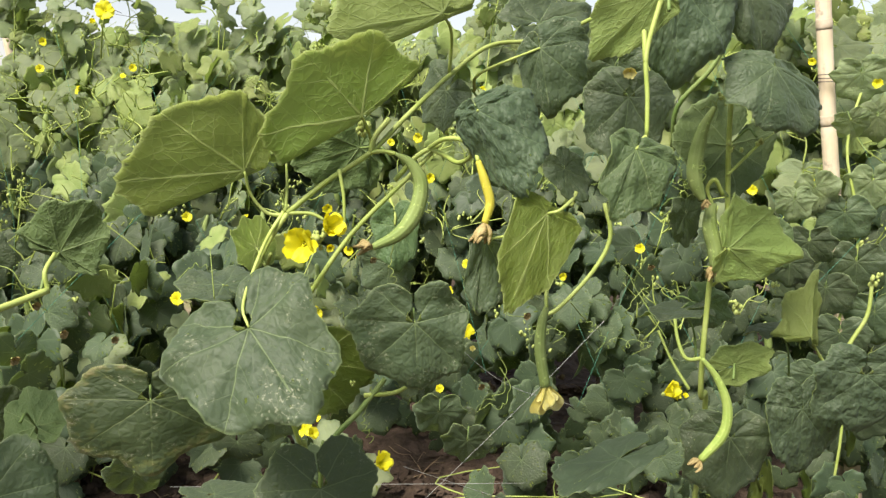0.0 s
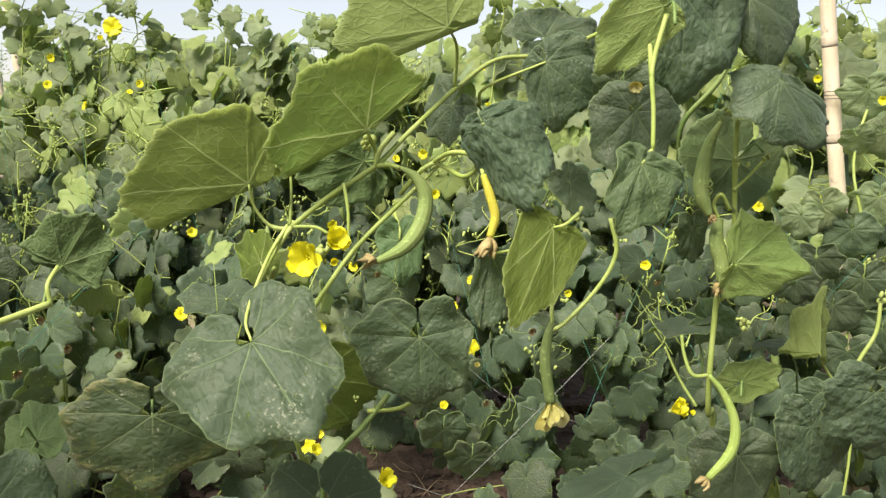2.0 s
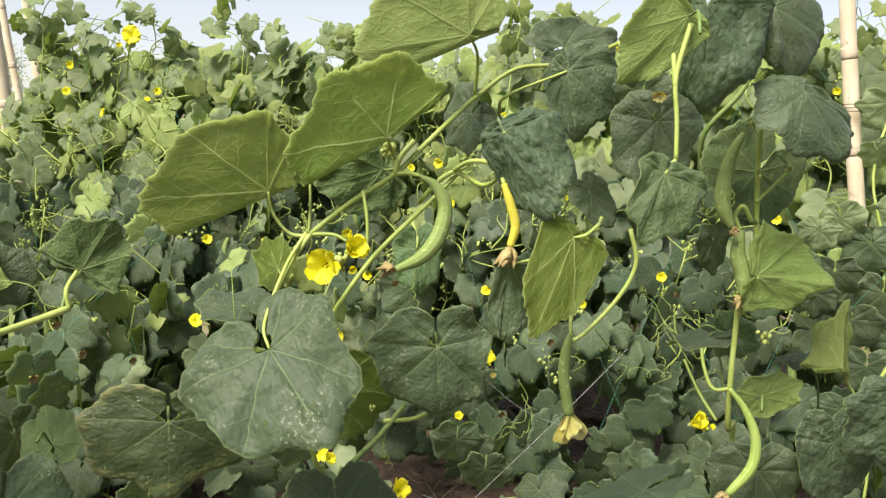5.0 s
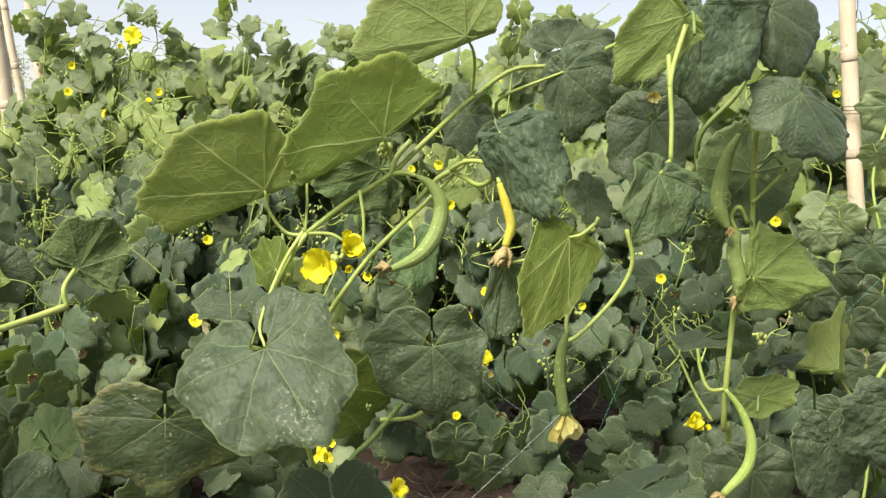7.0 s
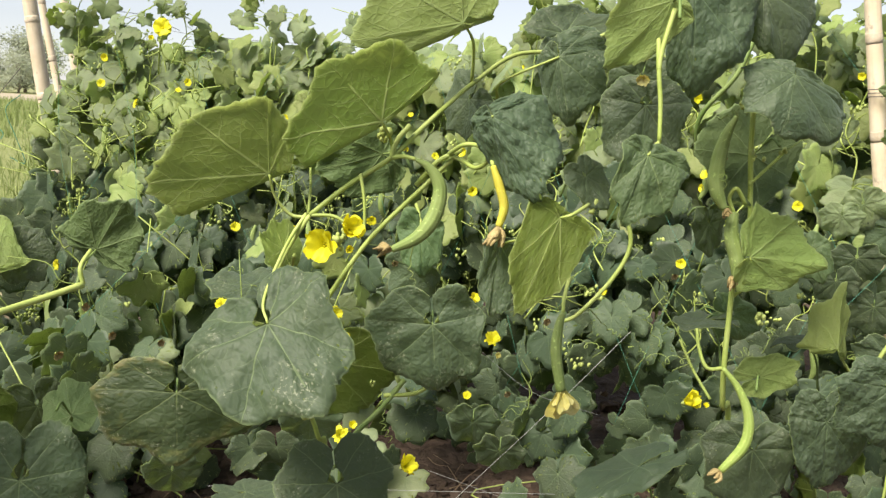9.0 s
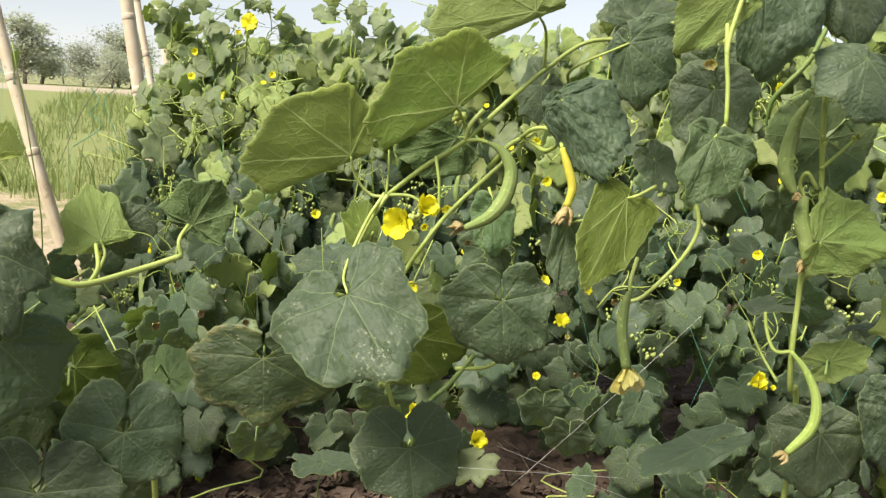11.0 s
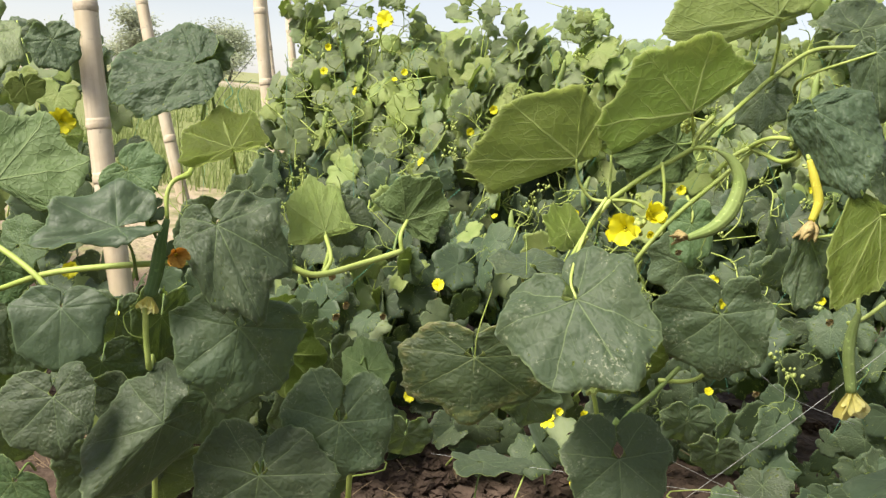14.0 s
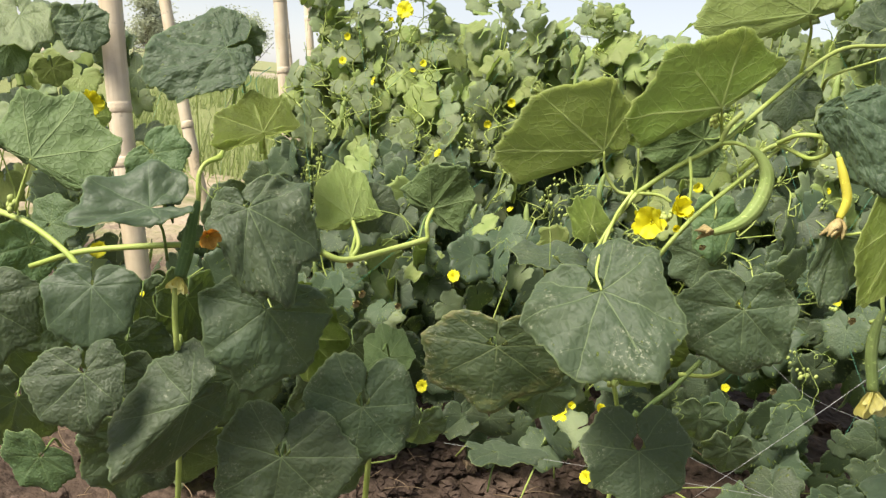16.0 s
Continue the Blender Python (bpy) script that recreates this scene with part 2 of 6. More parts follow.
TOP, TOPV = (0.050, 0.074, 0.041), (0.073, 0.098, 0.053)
UND, UNDV = (0.080, 0.116, 0.016), (0.114, 0.152, 0.025)
MAT = {
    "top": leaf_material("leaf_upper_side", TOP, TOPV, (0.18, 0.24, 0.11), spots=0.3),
    "spotted": leaf_material("leaf_upper_side_marked", (0.050, 0.076, 0.042), (0.072, 0.099, 0.054), (0.20, 0.26, 0.12), spots=0.38, sheen=0.14),
    "yellowed": leaf_material("leaf_upper_side_yellowed", (0.044, 0.070, 0.034), (0.064, 0.092, 0.043), (0.18, 0.22, 0.09), spots=0.55, yellow=0.24),
    "puckered": leaf_material("leaf_upper_side_puckered", (0.050, 0.078, 0.044), (0.071, 0.102, 0.057), (0.14, 0.20, 0.10), spots=0.15, pucker=3.2),
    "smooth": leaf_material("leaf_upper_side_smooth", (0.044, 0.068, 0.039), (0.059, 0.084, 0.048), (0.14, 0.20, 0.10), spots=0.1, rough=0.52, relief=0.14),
    "young": leaf_material("leaf_upper_side_young", (0.060, 0.102, 0.040), (0.088, 0.135, 0.056), (0.22, 0.29, 0.11), spots=0.2),
    "thin": leaf_material("leaf_upper_side_thin", (0.075, 0.120, 0.045), (0.100, 0.150, 0.060), (0.20, 0.27, 0.11), spots=0.2, through_amount=0.62, through_col=(0.76, 0.82, 0.40)),
    "under": leaf_material("leaf_under_side", UND, UNDV, (0.40, 0.46, 0.18), under=True, rough=0.62, vein_amount=0.9, sheen=0.0, through_amount=0.60, through_col=(0.74, 0.82, 0.38)),
    "under_fresh": leaf_material("leaf_under_side_fresh", (0.200, 0.275, 0.075), (0.255, 0.325, 0.105), (0.38, 0.46, 0.20), under=True, rough=0.62, vein_amount=0.5, sheen=0.0, through_amount=0.50, through_col=(0.76, 0.82, 0.40)),
    "under_deep": leaf_material("leaf_under_side_deep", (0.085, 0.135, 0.045), (0.115, 0.170, 0.060), (0.22, 0.29, 0.12), under=True, rough=0.62, vein_amount=0.7, sheen=0.0),
    # Young yellow-green, lightened further to stand for light on the row.
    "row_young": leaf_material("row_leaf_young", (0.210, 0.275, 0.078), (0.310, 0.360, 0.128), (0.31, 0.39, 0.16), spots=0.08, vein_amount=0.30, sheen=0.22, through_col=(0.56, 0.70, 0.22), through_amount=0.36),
    # Same leaf as the near ones, paled and greyed to carry light and haze.
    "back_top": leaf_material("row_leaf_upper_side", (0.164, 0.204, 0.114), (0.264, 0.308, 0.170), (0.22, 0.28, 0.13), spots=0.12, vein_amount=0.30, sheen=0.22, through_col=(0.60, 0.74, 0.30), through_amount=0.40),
    "stem": plain_material("green_stem", (0.38, 0.48, 0.10), (0.50, 0.58, 0.18), 30.0, 0.55, through_amount=0.12),
    "stem_dark": plain_material("old_stem", (0.13, 0.21, 0.05), (0.22, 0.29, 0.09), 30.0, 0.6),
    "tendril": plain_material("tendril_green", (0.28, 0.38, 0.08), (0.38, 0.46, 0.14), 30.0, 0.55, through_amount=0.1),
    "shoot": plain_material("young_shoot", (0.34, 0.44, 0.09), (0.48, 0.55, 0.16), 30.0, 0.55, through_amount=0.2),
    "petal": plain_material("yellow_petal", (0.94, 0.88, 0.02), (0.96, 0.92, 0.05), 40.0, 0.55, 0.2, 0.003, through_amount=0.35),
    "petal_dry": plain_material("drying_petal", (0.62, 0.34, 0.05), (0.78, 0.48, 0.10), 50.0, 0.75, 0.5, 0.004, through_amount=0.2),
    "petal_old": plain_material("fading_petal", (0.90, 0.82, 0.24), (0.94, 0.90, 0.48), 40.0, 0.7, 0.4, 0.003, through_amount=0.3),
    "withered": plain_material("withered_flower", (0.34, 0.25, 0.10), (0.52, 0.42, 0.20), 60.0, 0.85, 0.6, 0.004),
    "bud": plain_material("flower_bud", (0.32, 0.40, 0.10), (0.46, 0.52, 0.16), 60.0, 0.6),
    "gourd": gourd_skin_material("gourd_skin", (0.185, 0.250, 0.070), (0.240, 0.305, 0.100), (0.27, 0.34, 0.13)),
    "gourd_pale": gourd_skin_material("gourd_skin_pale", (0.24, 0.34, 0.07), (0.31, 0.40, 0.10), (0.38, 0.46, 0.16)),
    "gourd_dark": gourd_skin_material("gourd_skin_dark", (0.09, 0.15, 0.045), (0.12, 0.19, 0.06), (0.18, 0.25, 0.10)),
    "gourd_yellow": gourd_skin_material("gourd_skin_yellowing", (0.46, 0.40, 0.04), (0.50, 0.46, 0.06), (0.40, 0.42, 0.08)),
    "bamboo": bamboo_material(),
    "bamboo_node": plain_material("bamboo_joint", (0.58, 0.47, 0.33), (0.70, 0.60, 0.46), 50.0, 0.6),
    "cord": plain_material("white_cord", (0.42, 0.42, 0.40), (0.55, 0.55, 0.53), 80.0, 0.6),
    "net": plain_material("green_net_cord", (0.05, 0.20, 0.13), (0.08, 0.28, 0.19), 80.0, 0.6),
    "wire": plain_material("dark_wire", (0.09, 0.08, 0.08), (0.14, 0.12, 0.11), 80.0, 0.5),
    "dry": plain_material("dry_leaf", (0.22, 0.15, 0.09), (0.36, 0.26, 0.16), 30.0, 0.85, 0.5, 0.004),
    "clod": plain_material("soil_clod", (0.085, 0.060, 0.045), (0.145, 0.102, 0.080), 14.0, 0.95, 0.9, 0.01, 0.15),
    "grass": plain_material("field_grass", (0.19, 0.25, 0.07), (0.32, 0.36, 0.14), 3.0, 0.6, through_amount=0.3),
    "bark": plain_material("tree_bark", (0.18, 0.15, 0.12), (0.27, 0.23, 0.19), 3.0, 0.9),
    # Crown colour raised well past real foliage to carry distance haze.
    "crown": plain_material("tree_foliage", (0.44, 0.48, 0.35), (0.54, 0.57, 0.43), 1.2, 0.65, through_amount=0.45),
    "ground": ground_material(),
}


# ---- building helpers ----
def thing(name, at, label, category, group="", kind=""):
    ob = new(name)
    ob.empty_display_size = 0.1
    ob.location = at
    return tagged(ob, label, category, group, kind)


def adopt(ob, parent, origin):
    """Puts ob under parent, with its own pose kept in world terms; origin: the parent's place in the world."""
    ob.parent = parent
    ob.matrix_parent_inverse = Matrix.Translation(Vector(origin)).inverted()
    return ob


def mesh_of(name, verts, faces, mats, index=None, uvs=None, smooth=True, rim=None):
    me = bpy.data.meshes.new(name)
    me.from_pydata([tuple(map(float, v)) for v in verts], [], [tuple(map(int, f)) for f in faces])
    for k in mats:
        me.materials.append(MAT[k])
    if index is not None:
        me.polygons.foreach_set("material_index", np.asarray(index, np.int32))
    me.polygons.foreach_set("use_smooth", np.full(len(me.polygons), smooth))
    if rim is not None:
        layer = me.uv_layers.new(name="rim")
        loops = np.zeros(len(me.loops), np.int32)
        me.loops.foreach_get("vertex_index", loops)
        layer.data.foreach_set("uv", np.repeat(np.asarray(rim, np.float32)[loops], 2))
    if uvs is not None:
        layer = me.uv_layers.new(name="UVMap")
        loops = np.zeros(len(me.loops), np.int32)
        me.loops.foreach_get("vertex_index", loops)
        layer.data.foreach_set("uv", np.asarray(uvs, np.float32)[loops].ravel())
    me.update()
    return me


def smooth_line(points, per=6):
    """A smooth curve through the points."""
    p = np.array(points, float)
    if len(p) == 2:
        return p[0] + (p[1] - p[0]) * np.linspace(0, 1, per + 1)[:, None]
    q = np.vstack([2 * p[0] - p[1], p, 2 * p[-1] - p[-2]])
    out = []
    for i in range(1, len(q) - 2):
        for s in np.linspace(0, 1, per, endpoint=False):
            a, b, c, d = q[i - 1], q[i], q[i + 1], q[i + 2]
            out.append(0.5 * (2 * b + (c - a) * s + (2 * a - 5 * b + 4 * c - d) * s**2 + (3 * b - a - 3 * c + d) * s**3))
    out.append(p[-1])
    return np.array(out)


def tube_data(line, radii, sides=8, ridges=0.0):
    """Vertices, faces and uvs of a tube along a line with a radius for each of its points."""
    line = np.asarray(line, float)
    n = len(line)
    radii = np.interp(np.linspace(0, 1, n), np.linspace(0, 1, len(radii)), radii)
    tang = np.gradient(line, axis=0)
    tang /= np.linalg.norm(tang, axis=1)[:, None] + 1e-12
    side = np.cross(tang[0], (0.31, 0.87, 0.38))
    side /= np.linalg.norm(side)
    verts, uvs = [], []
    for i in range(n):
        side = side - tang[i] * (side @ tang[i])
        side /= np.linalg.norm(side) + 1e-12
        up = np.cross(tang[i], side)
        for k in range(sides):
            a = 2 * math.pi * k / sides
            r = radii[i] * (1 + ridges * math.cos(a * 10))
            verts.append(line[i] + r * (math.cos(a) * side + math.sin(a) * up))
            uvs.append((k / sides, i / n))
    faces = [(i * sides + k, i * sides + (k + 1) % sides, (i + 1) * sides + (k + 1) % sides, (i + 1) * sides + k) for i in range(n - 1) for k in range(sides)]
    faces += [tuple(reversed(range(sides))), tuple(range((n - 1) * sides, n * sides))]
    return verts, faces, uvs


def tube(name, points, radii, mat, parent, origin, sides=8, per=6, ridges=0.0, label=""):
    line = smooth_line(points, per)
    start = line[0].copy()
    verts, faces, uvs = tube_data(line - start, radii, sides, ridges)
    ob = new(name, mesh_of(name, verts, faces, [mat], uvs=uvs))
    ob.location = start
    adopt(ob, parent, origin)
    return tagged(ob, label) if label else ob


def lump_data(centre, size, seed, rings=4, sides=7, rough=0.25):
    """An uneven pebble-like lump."""
    rng = np.random.RandomState(seed)
    verts = [(0, 0, -1)]
    for i in range(1, rings):
        b = math.pi * i / rings
        for k in range(sides):
            a = 2 * math.pi * (k + 0.5 * (i % 2)) / sides
            verts.append((math.sin(b) * math.cos(a), math.sin(b) * math.sin(a), -math.cos(b)))
    verts.append((0, 0, 1))
    verts = np.array(verts) * (1 + rough * (rng.rand(len(verts), 1) - 0.5) * 2) * np.asarray(size) + np.asarray(centre)
    faces = [(0, 1 + (k + 1) % sides, 1 + k) for k in range(sides)]
    for i in range(rings - 2):
        a, b = 1 + i * sides, 1 + (i + 1) * sides
        faces += [(a + k, a + (k + 1) % sides, b + (k + 1) % sides, b + k) for k in range(sides)]
    last, a = len(verts) - 1, 1 + (rings - 2) * sides
    faces += [(last, a + k, a + (k + 1) % sides) for k in range(sides)]
    return verts, faces


def joined(pieces):
    verts, faces, base = [], [], 0
    for v, f in pieces:
        verts.extend(v)
        faces.extend([tuple(i + base for i in g) for g in f])
        base += len(v)
    return verts, faces


# ---- leaves ----
VEINS = (0.0, 0.86, 1.72, 2.48)        # angles of the main veins from the midrib; the lobes end on them


def leaf_data(length, width, lobes=0.12, fold=0.0, droop=0.0, cup=0.0, crinkle=1.0, seed=0, rings=11, sides=104, heel=0.85, skew=0.0, basal=(1.0, 1.0), hole=0.06, slit=0.02, tucks=(), teeth=0.032, soften=4):
    """A palmate gourd leaf: the stalk joins at the origin, the tip lies along +y, the upper side faces +z. The basal lobes
    close round a keyhole behind the stalk. tucks: creases along rays from the stalk, each an angle from the tip and how far
    the part past it is folded over, in degrees. soften: how often the outline is rounded. Two skins and a rim."""
    rng = np.random.RandomState(seed)
    ph = np.linspace(-math.pi, math.pi, sides + 1)
    key = np.radians([0, 25, 49, 74, 98, 120, 142, 163, 180])
    rad = np.array([1.0, 0.92 - lobes, 0.98, 0.91 - lobes, 0.95, 0.87 - 0.7 * lobes, 0.90, 0.78, 0.50])
    back = np.array([0, 0, 0, 0, 0.15, 0.5, 1, 1, 1])
    wob = 0.022 + 0.16 * lobes
    right, left = (rad * (1 + wob * rng.randn(len(rad))) * (1 + (b - 1) * back) for b in basal)
    ends = np.where(ph < 0, np.interp(-ph, key, left), np.interp(ph, key, right))
    for _ in range(soften):
        pad = np.r_[ends[0], ends, ends[-1]]
        ends = 0.25 * pad[:-2] + 0.5 * pad[1:-1] + 0.25 * pad[2:]
    ends = ends * (1 + teeth * (np.arange(sides + 1) % 3 == 0) * rng.uniform(0.2, 1.1, sides + 1) + 0.008 * rng.randn(sides + 1))
    rho = np.linspace(0, 1, rings + 1)[1:] ** 0.8
    r = rho[:, None] * ends[None]
    gap = hole * np.exp(-(((r - 0.13) / 0.09) ** 2)) + slit * np.clip(r * 3 - 0.5, 0, 1)
    turn = np.arcsin(np.clip(gap / r, -0.9, 0.9))
    a = np.sign(ph)[None] * (np.abs(ph)[None] - turn * (np.abs(ph)[None] / math.pi) ** 10)
    x, y = r * np.sin(a), r * np.cos(a)
    side_z = 0.035 * np.sign(ph)[None] * np.clip((np.abs(ph)[None] / math.pi - 0.75) * 4, 0, 1) * rho[:, None]
    px, py = np.r_[0, x.ravel()], np.r_[0, y.ravel()]
    rr = np.hypot(px, py)
    ang = np.arctan2(px, py)
    vein = np.min([np.abs(np.sin(np.abs(ang) - v)) for v in VEINS], axis=0) * rr
    z = fold * np.abs(px) * (0.6 + 0.4 * rr) + cup * rr**2 - droop * np.clip(py + 0.15, 0, None) ** 2 + np.r_[0, side_z.ravel()]
    z -= 0.016 * crinkle * np.exp(-((vein / 0.045) ** 2)) * np.clip(rr * 3, 0, 1)
    off = rng.rand(3) * 50
    n1 = np.array([noise.noise((u * 6 + off[0], v * 6 + off[1], off[2])) for u, v in zip(px, py)])
    n2 = np.array([noise.noise((u * 2 + off[1], v * 2 + off[2], off[0])) for u, v in zip(px, py)])
    n3 = np.array([noise.noise((u * 13 + off[2], v * 13 + off[0], off[1])) for u, v in zip(px, py)])
    z += crinkle * (0.030 * n1 + 0.015 * n3 + 0.14 * n2 * rr) * np.clip(rr * 2.5, 0, 1)
    z += crinkle * (0.050 * np.sin(ang * 7 + off[0]) + 0.05 * np.sin(ang * 4 + off[1])) * np.clip(rr - 0.4, 0, None)
    z -= crinkle * 0.25 * np.clip(rr - 0.70, 0, None) ** 1.5
    wide, deep = 0.5 * width / np.abs(px).max(), 0.66 * heel * length / max(0.05, -py.min())
    top = np.stack([px * wide * np.where(px > 0, 1 + skew, 1 - skew), py * np.where(py > 0, length, deep), z * length], 1)
    for deg, over in tucks:
        s, c, over, bend = math.sin(radians(deg)), math.cos(radians(deg)), radians(over), 0.05 * length
        way = np.array((s * wide * (1 + math.copysign(skew, s)), c * (length if c > 0 else deep)))
        way /= np.linalg.norm(way)
        out = np.array((way[1], -way[0])) * math.copysign(1, s)
        d, along = top[:, :2] @ out, top[:, :2] @ way
        q = np.clip(d / bend, 0, over)
        rest = np.clip(d - bend * over, 0, None)
        d2 = np.where(d > 0, bend * np.sin(q) + rest * math.cos(over), d)
        top[:, 2] += np.where(d > 0, bend * (1 - np.cos(q)) + rest * math.sin(over), 0)
        top[:, :2] = along[:, None] * way + d2[:, None] * out
    n, cols = len(top), sides + 1
    grid = np.concatenate([np.repeat(top[:1], cols, 0)[None], top[1:].reshape(rings, cols, 3)])
    nor = np.cross(np.gradient(grid, axis=1), np.gradient(grid, axis=0))[1:].reshape(-1, 3)
    nor = np.vstack([[(0, 0, 1)], nor / (np.linalg.norm(nor, axis=1)[:, None] + 1e-12)])
    low = top - nor * 0.0007 * max(1.0, length / 0.2)
    faces = [(0, 2 + k, 1 + k) for k in range(sides)]
    for i in range(rings - 1):
        b, c = 1 + i * cols, 1 + (i + 1) * cols
        faces += [(b + k, b + k + 1, c + k + 1, c + k) for k in range(sides)]
    count = len(faces)
    loop = [0] + [1 + i * cols for i in range(rings)] + [1 + (rings - 1) * cols + k for k in range(1, cols)] + [1 + i * cols + sides for i in range(rings - 2, -1, -1)]
    under = [tuple(n + i for i in reversed(f)) for f in faces]
    rim = [(p, q, n + q, n + p) for p, q in zip(loop, loop[1:] + loop[:1])]
    uv = np.stack([px, py], 1)
    return np.vstack([top, low]), faces + under + rim, np.vstack([uv, uv]), [0] * count + [1] * (count + len(rim)), np.tile(np.r_[0, np.repeat(rho, cols)], 2)


SEED = [100]
ORIGIN = {}


def leaf(vine, m, length, width, look_of="top", stalk=(), below="under", label="", **shape):
    """One leaf of a vine at the pose m (tip along its y, upper side along its z), with its stalk through the given places."""
    SEED[0] += 1
    verts, faces, uv, index, rim = leaf_data(length, width, **{"lobes": 0.10, "heel": 0.82, "seed": SEED[0], **shape})
    ob = new("leaf", mesh_of("leaf", verts, faces, [look_of, below], index, uv, rim=rim))
    ob.matrix_basis = m
    origin = ORIGIN[vine.name]
    adopt(ob, vine, origin)
    if label:
        tagged(ob, label)
    base = m.translation
    if stalk:
        line = [tuple(base), *stalk]
    else:
        y, z = m.col[1].xyz, m.col[2].xyz
        line = [tuple(base - z * 0.002), tuple(base - y * 0.003 - z * 0.014), tuple(base - y * 0.010 - z * 0.036), tuple(base - y * 0.014 - z * 0.055 - Vector((0, 0, 0.02)))]
    pts = smooth_line(line, 5)
    inv = m.inverted()
    local = [inv @ Vector(p) for p in pts]
    v, f, u = tube_data(local, [0.0013, 0.0019, 0.0024] if stalk else [0.0010, 0.0014, 0.0018], 7)
    st = new("petiole", mesh_of("petiole", v, f, ["stem" if stalk else "stem_dark"], uvs=u))
    st.parent = ob
    return ob


def vine_thing(base, label):
    v = thing("gourd_vine", base, label, "gourd vine", "gourd vines")
    ORIGIN[v.name] = base
    return v


def stem(vine, points, r0=0.004, r1=0.003, mat="stem"):
    return tube("stem", points, [r0, r1], mat, vine, ORIGIN[vine.name], 8, 6)


def tendril(vine, points, coil=0.0, turns=0, r=0.0007):
    """A thin tendril; coil: radius of the spiral of its last part."""
    line = smooth_line(points, 10)
    if turns:
        n = len(line)
        tang = np.gradient(line, axis=0)
        out = []
        for i in range(n * 4):
            s = i / (n * 4 - 1) * (n - 1)
            j = min(int(s), n - 2)
            p = line[j] + (line[j + 1] - line[j]) * (s - j)
            t = Vector(tang[j]).normalized()
            a = t.orthogonal().normalized()
            b = t.cross(a)
            q = s / (n - 1)
            w = coil * min(1, max(0, (q - 0.25) * 3))
            ang = 2 * math.pi * turns * q
            out.append(p + w * (math.cos(ang) * np.array(a) + math.sin(ang) * np.array(b)))
        line = np.array(out)
    start = line[0].copy()
    v, f, u = tube_data(line - start, [r, r * 0.6], 5)
    ob = new("tendril", mesh_of("tendril", v, f, ["tendril"], uvs=u))
    ob.location = start
    return adopt(ob, vine, ORIGIN[vine.name])


# ---- flowers and fruits ----
def petal_data(size, turn, open_deg, seed, wide=1.0):
    """One obovate petal that rises from the calyx and flares outwards, with a ruffled end."""
    rng = np.random.RandomState(seed)
    nu, nv = 7, 9
    along = rise = 0.0
    ruffle = rng.randn(nv) * 0.10
    verts = []
    for i in range(nu):
        s = i / (nu - 1)
        a = radians(open_deg * (0.35 + 1.05 * s))
        if i:
            along, rise = along + math.sin(a) / (nu - 1), rise + math.cos(a) / (nu - 1)
        wid = size * wide * (0.13 + 0.50 * math.sin(math.pi * min(1.0, 0.04 + 0.60 * s)) ** 1.4)
        for j in range(nv):
            t = j / (nv - 1) * 2 - 1
            short = 1 - (0.20 * t * t + ruffle[j] * 0.7) * s * s
            wave = (0.09 * math.sin(t * 6 + seed) + 0.6 * ruffle[j]) * s * s
            p = Vector((t * wid, size * (along * short + 0.06 - 0.10 * t * t * (1 - s)), size * (rise * short + wave + 0.16 * t * t * s)))
            p.rotate(Euler((0, 0, turn)))
            verts.append(tuple(p))
    faces = [(i * nv + j, i * nv + j + 1, (i + 1) * nv + j + 1, (i + 1) * nv + j) for i in range(nu - 1) for j in range(nv - 1)]
    n = len(verts)
    verts += [(x, y, z - 0.02 * size) for x, y, z in verts]
    faces += [tuple(n + k for k in reversed(f)) for f in faces]
    return verts, faces


def flower(vine, m, size, open_deg=62, mat="petal", wide=1.0, petals=5):
    """A five-petalled gourd flower facing +z of its pose: green calyx, petals, stamens."""
    SEED[0] += 1
    s = SEED[0]
    v, f = lump_data((0, 0, -size * 0.12), (size * 0.16, size * 0.16, size * 0.2), s, rough=0.1)
    ob = new("flower", mesh_of("flower", v, f, ["bud"]))
    ob.matrix_basis = m
    adopt(ob, vine, ORIGIN[vine.name])
    for k in range(petals):
        v, f = petal_data(size, 2 * math.pi * k / petals + 0.1 * (s % 7), open_deg + 8 * math.sin(s * 3 + k * 2), s * 7 + k, wide)
        p = new("petal", mesh_of("petal", v, f, [mat]))
        p.parent = ob
    v, f = joined([lump_data((size * 0.08 * math.cos(k * 2.1), size * 0.08 * math.sin(k * 2.1), size * 0.14), (size * 0.07,) * 3, s + k, 4, 6) for k in range(3)])
    c = new("stamens", mesh_of("stamens", v, f, ["petal"]))
    c.parent = ob
    return ob


def buds(vine, at, size, count=7):
    """Closed green flower buds, crowded together."""
    SEED[0] += 1
    rng = np.random.RandomState(SEED[0])
    for k in range(count):
        v, f = lump_data((0, 0, 0), np.array((0.3, 0.3, 0.38)) * size * (0.7 + 0.6 * rng.rand()), SEED[0] + k, 5, 7, 0.1)
        ob = new("flower_bud", mesh_of("flower_bud", v, f, ["bud"]))
        ob.location = Vector(at) + Vector(rng.randn(3) * size * 0.36)
        adopt(ob, vine, ORIGIN[vine.name])


def withered_data(size, seed, count=6):
    rng = np.random.RandomState(seed)
    bits = []
    for k in range(count):
        a = rng.rand() * 6.28
        end = np.array((math.cos(a) * 0.6, math.sin(a) * 0.6, 0.6 + 0.6 * rng.rand())) * size
        mid = end * 0.5 + rng.randn(3) * size * 0.15
        v, f, _ = tube_data(smooth_line([(0, 0, 0), mid, end], 3), [size * 0.12, size * 0.20, size * 0.05], 5)
        bits.append((v, f))
    return joined(bits)


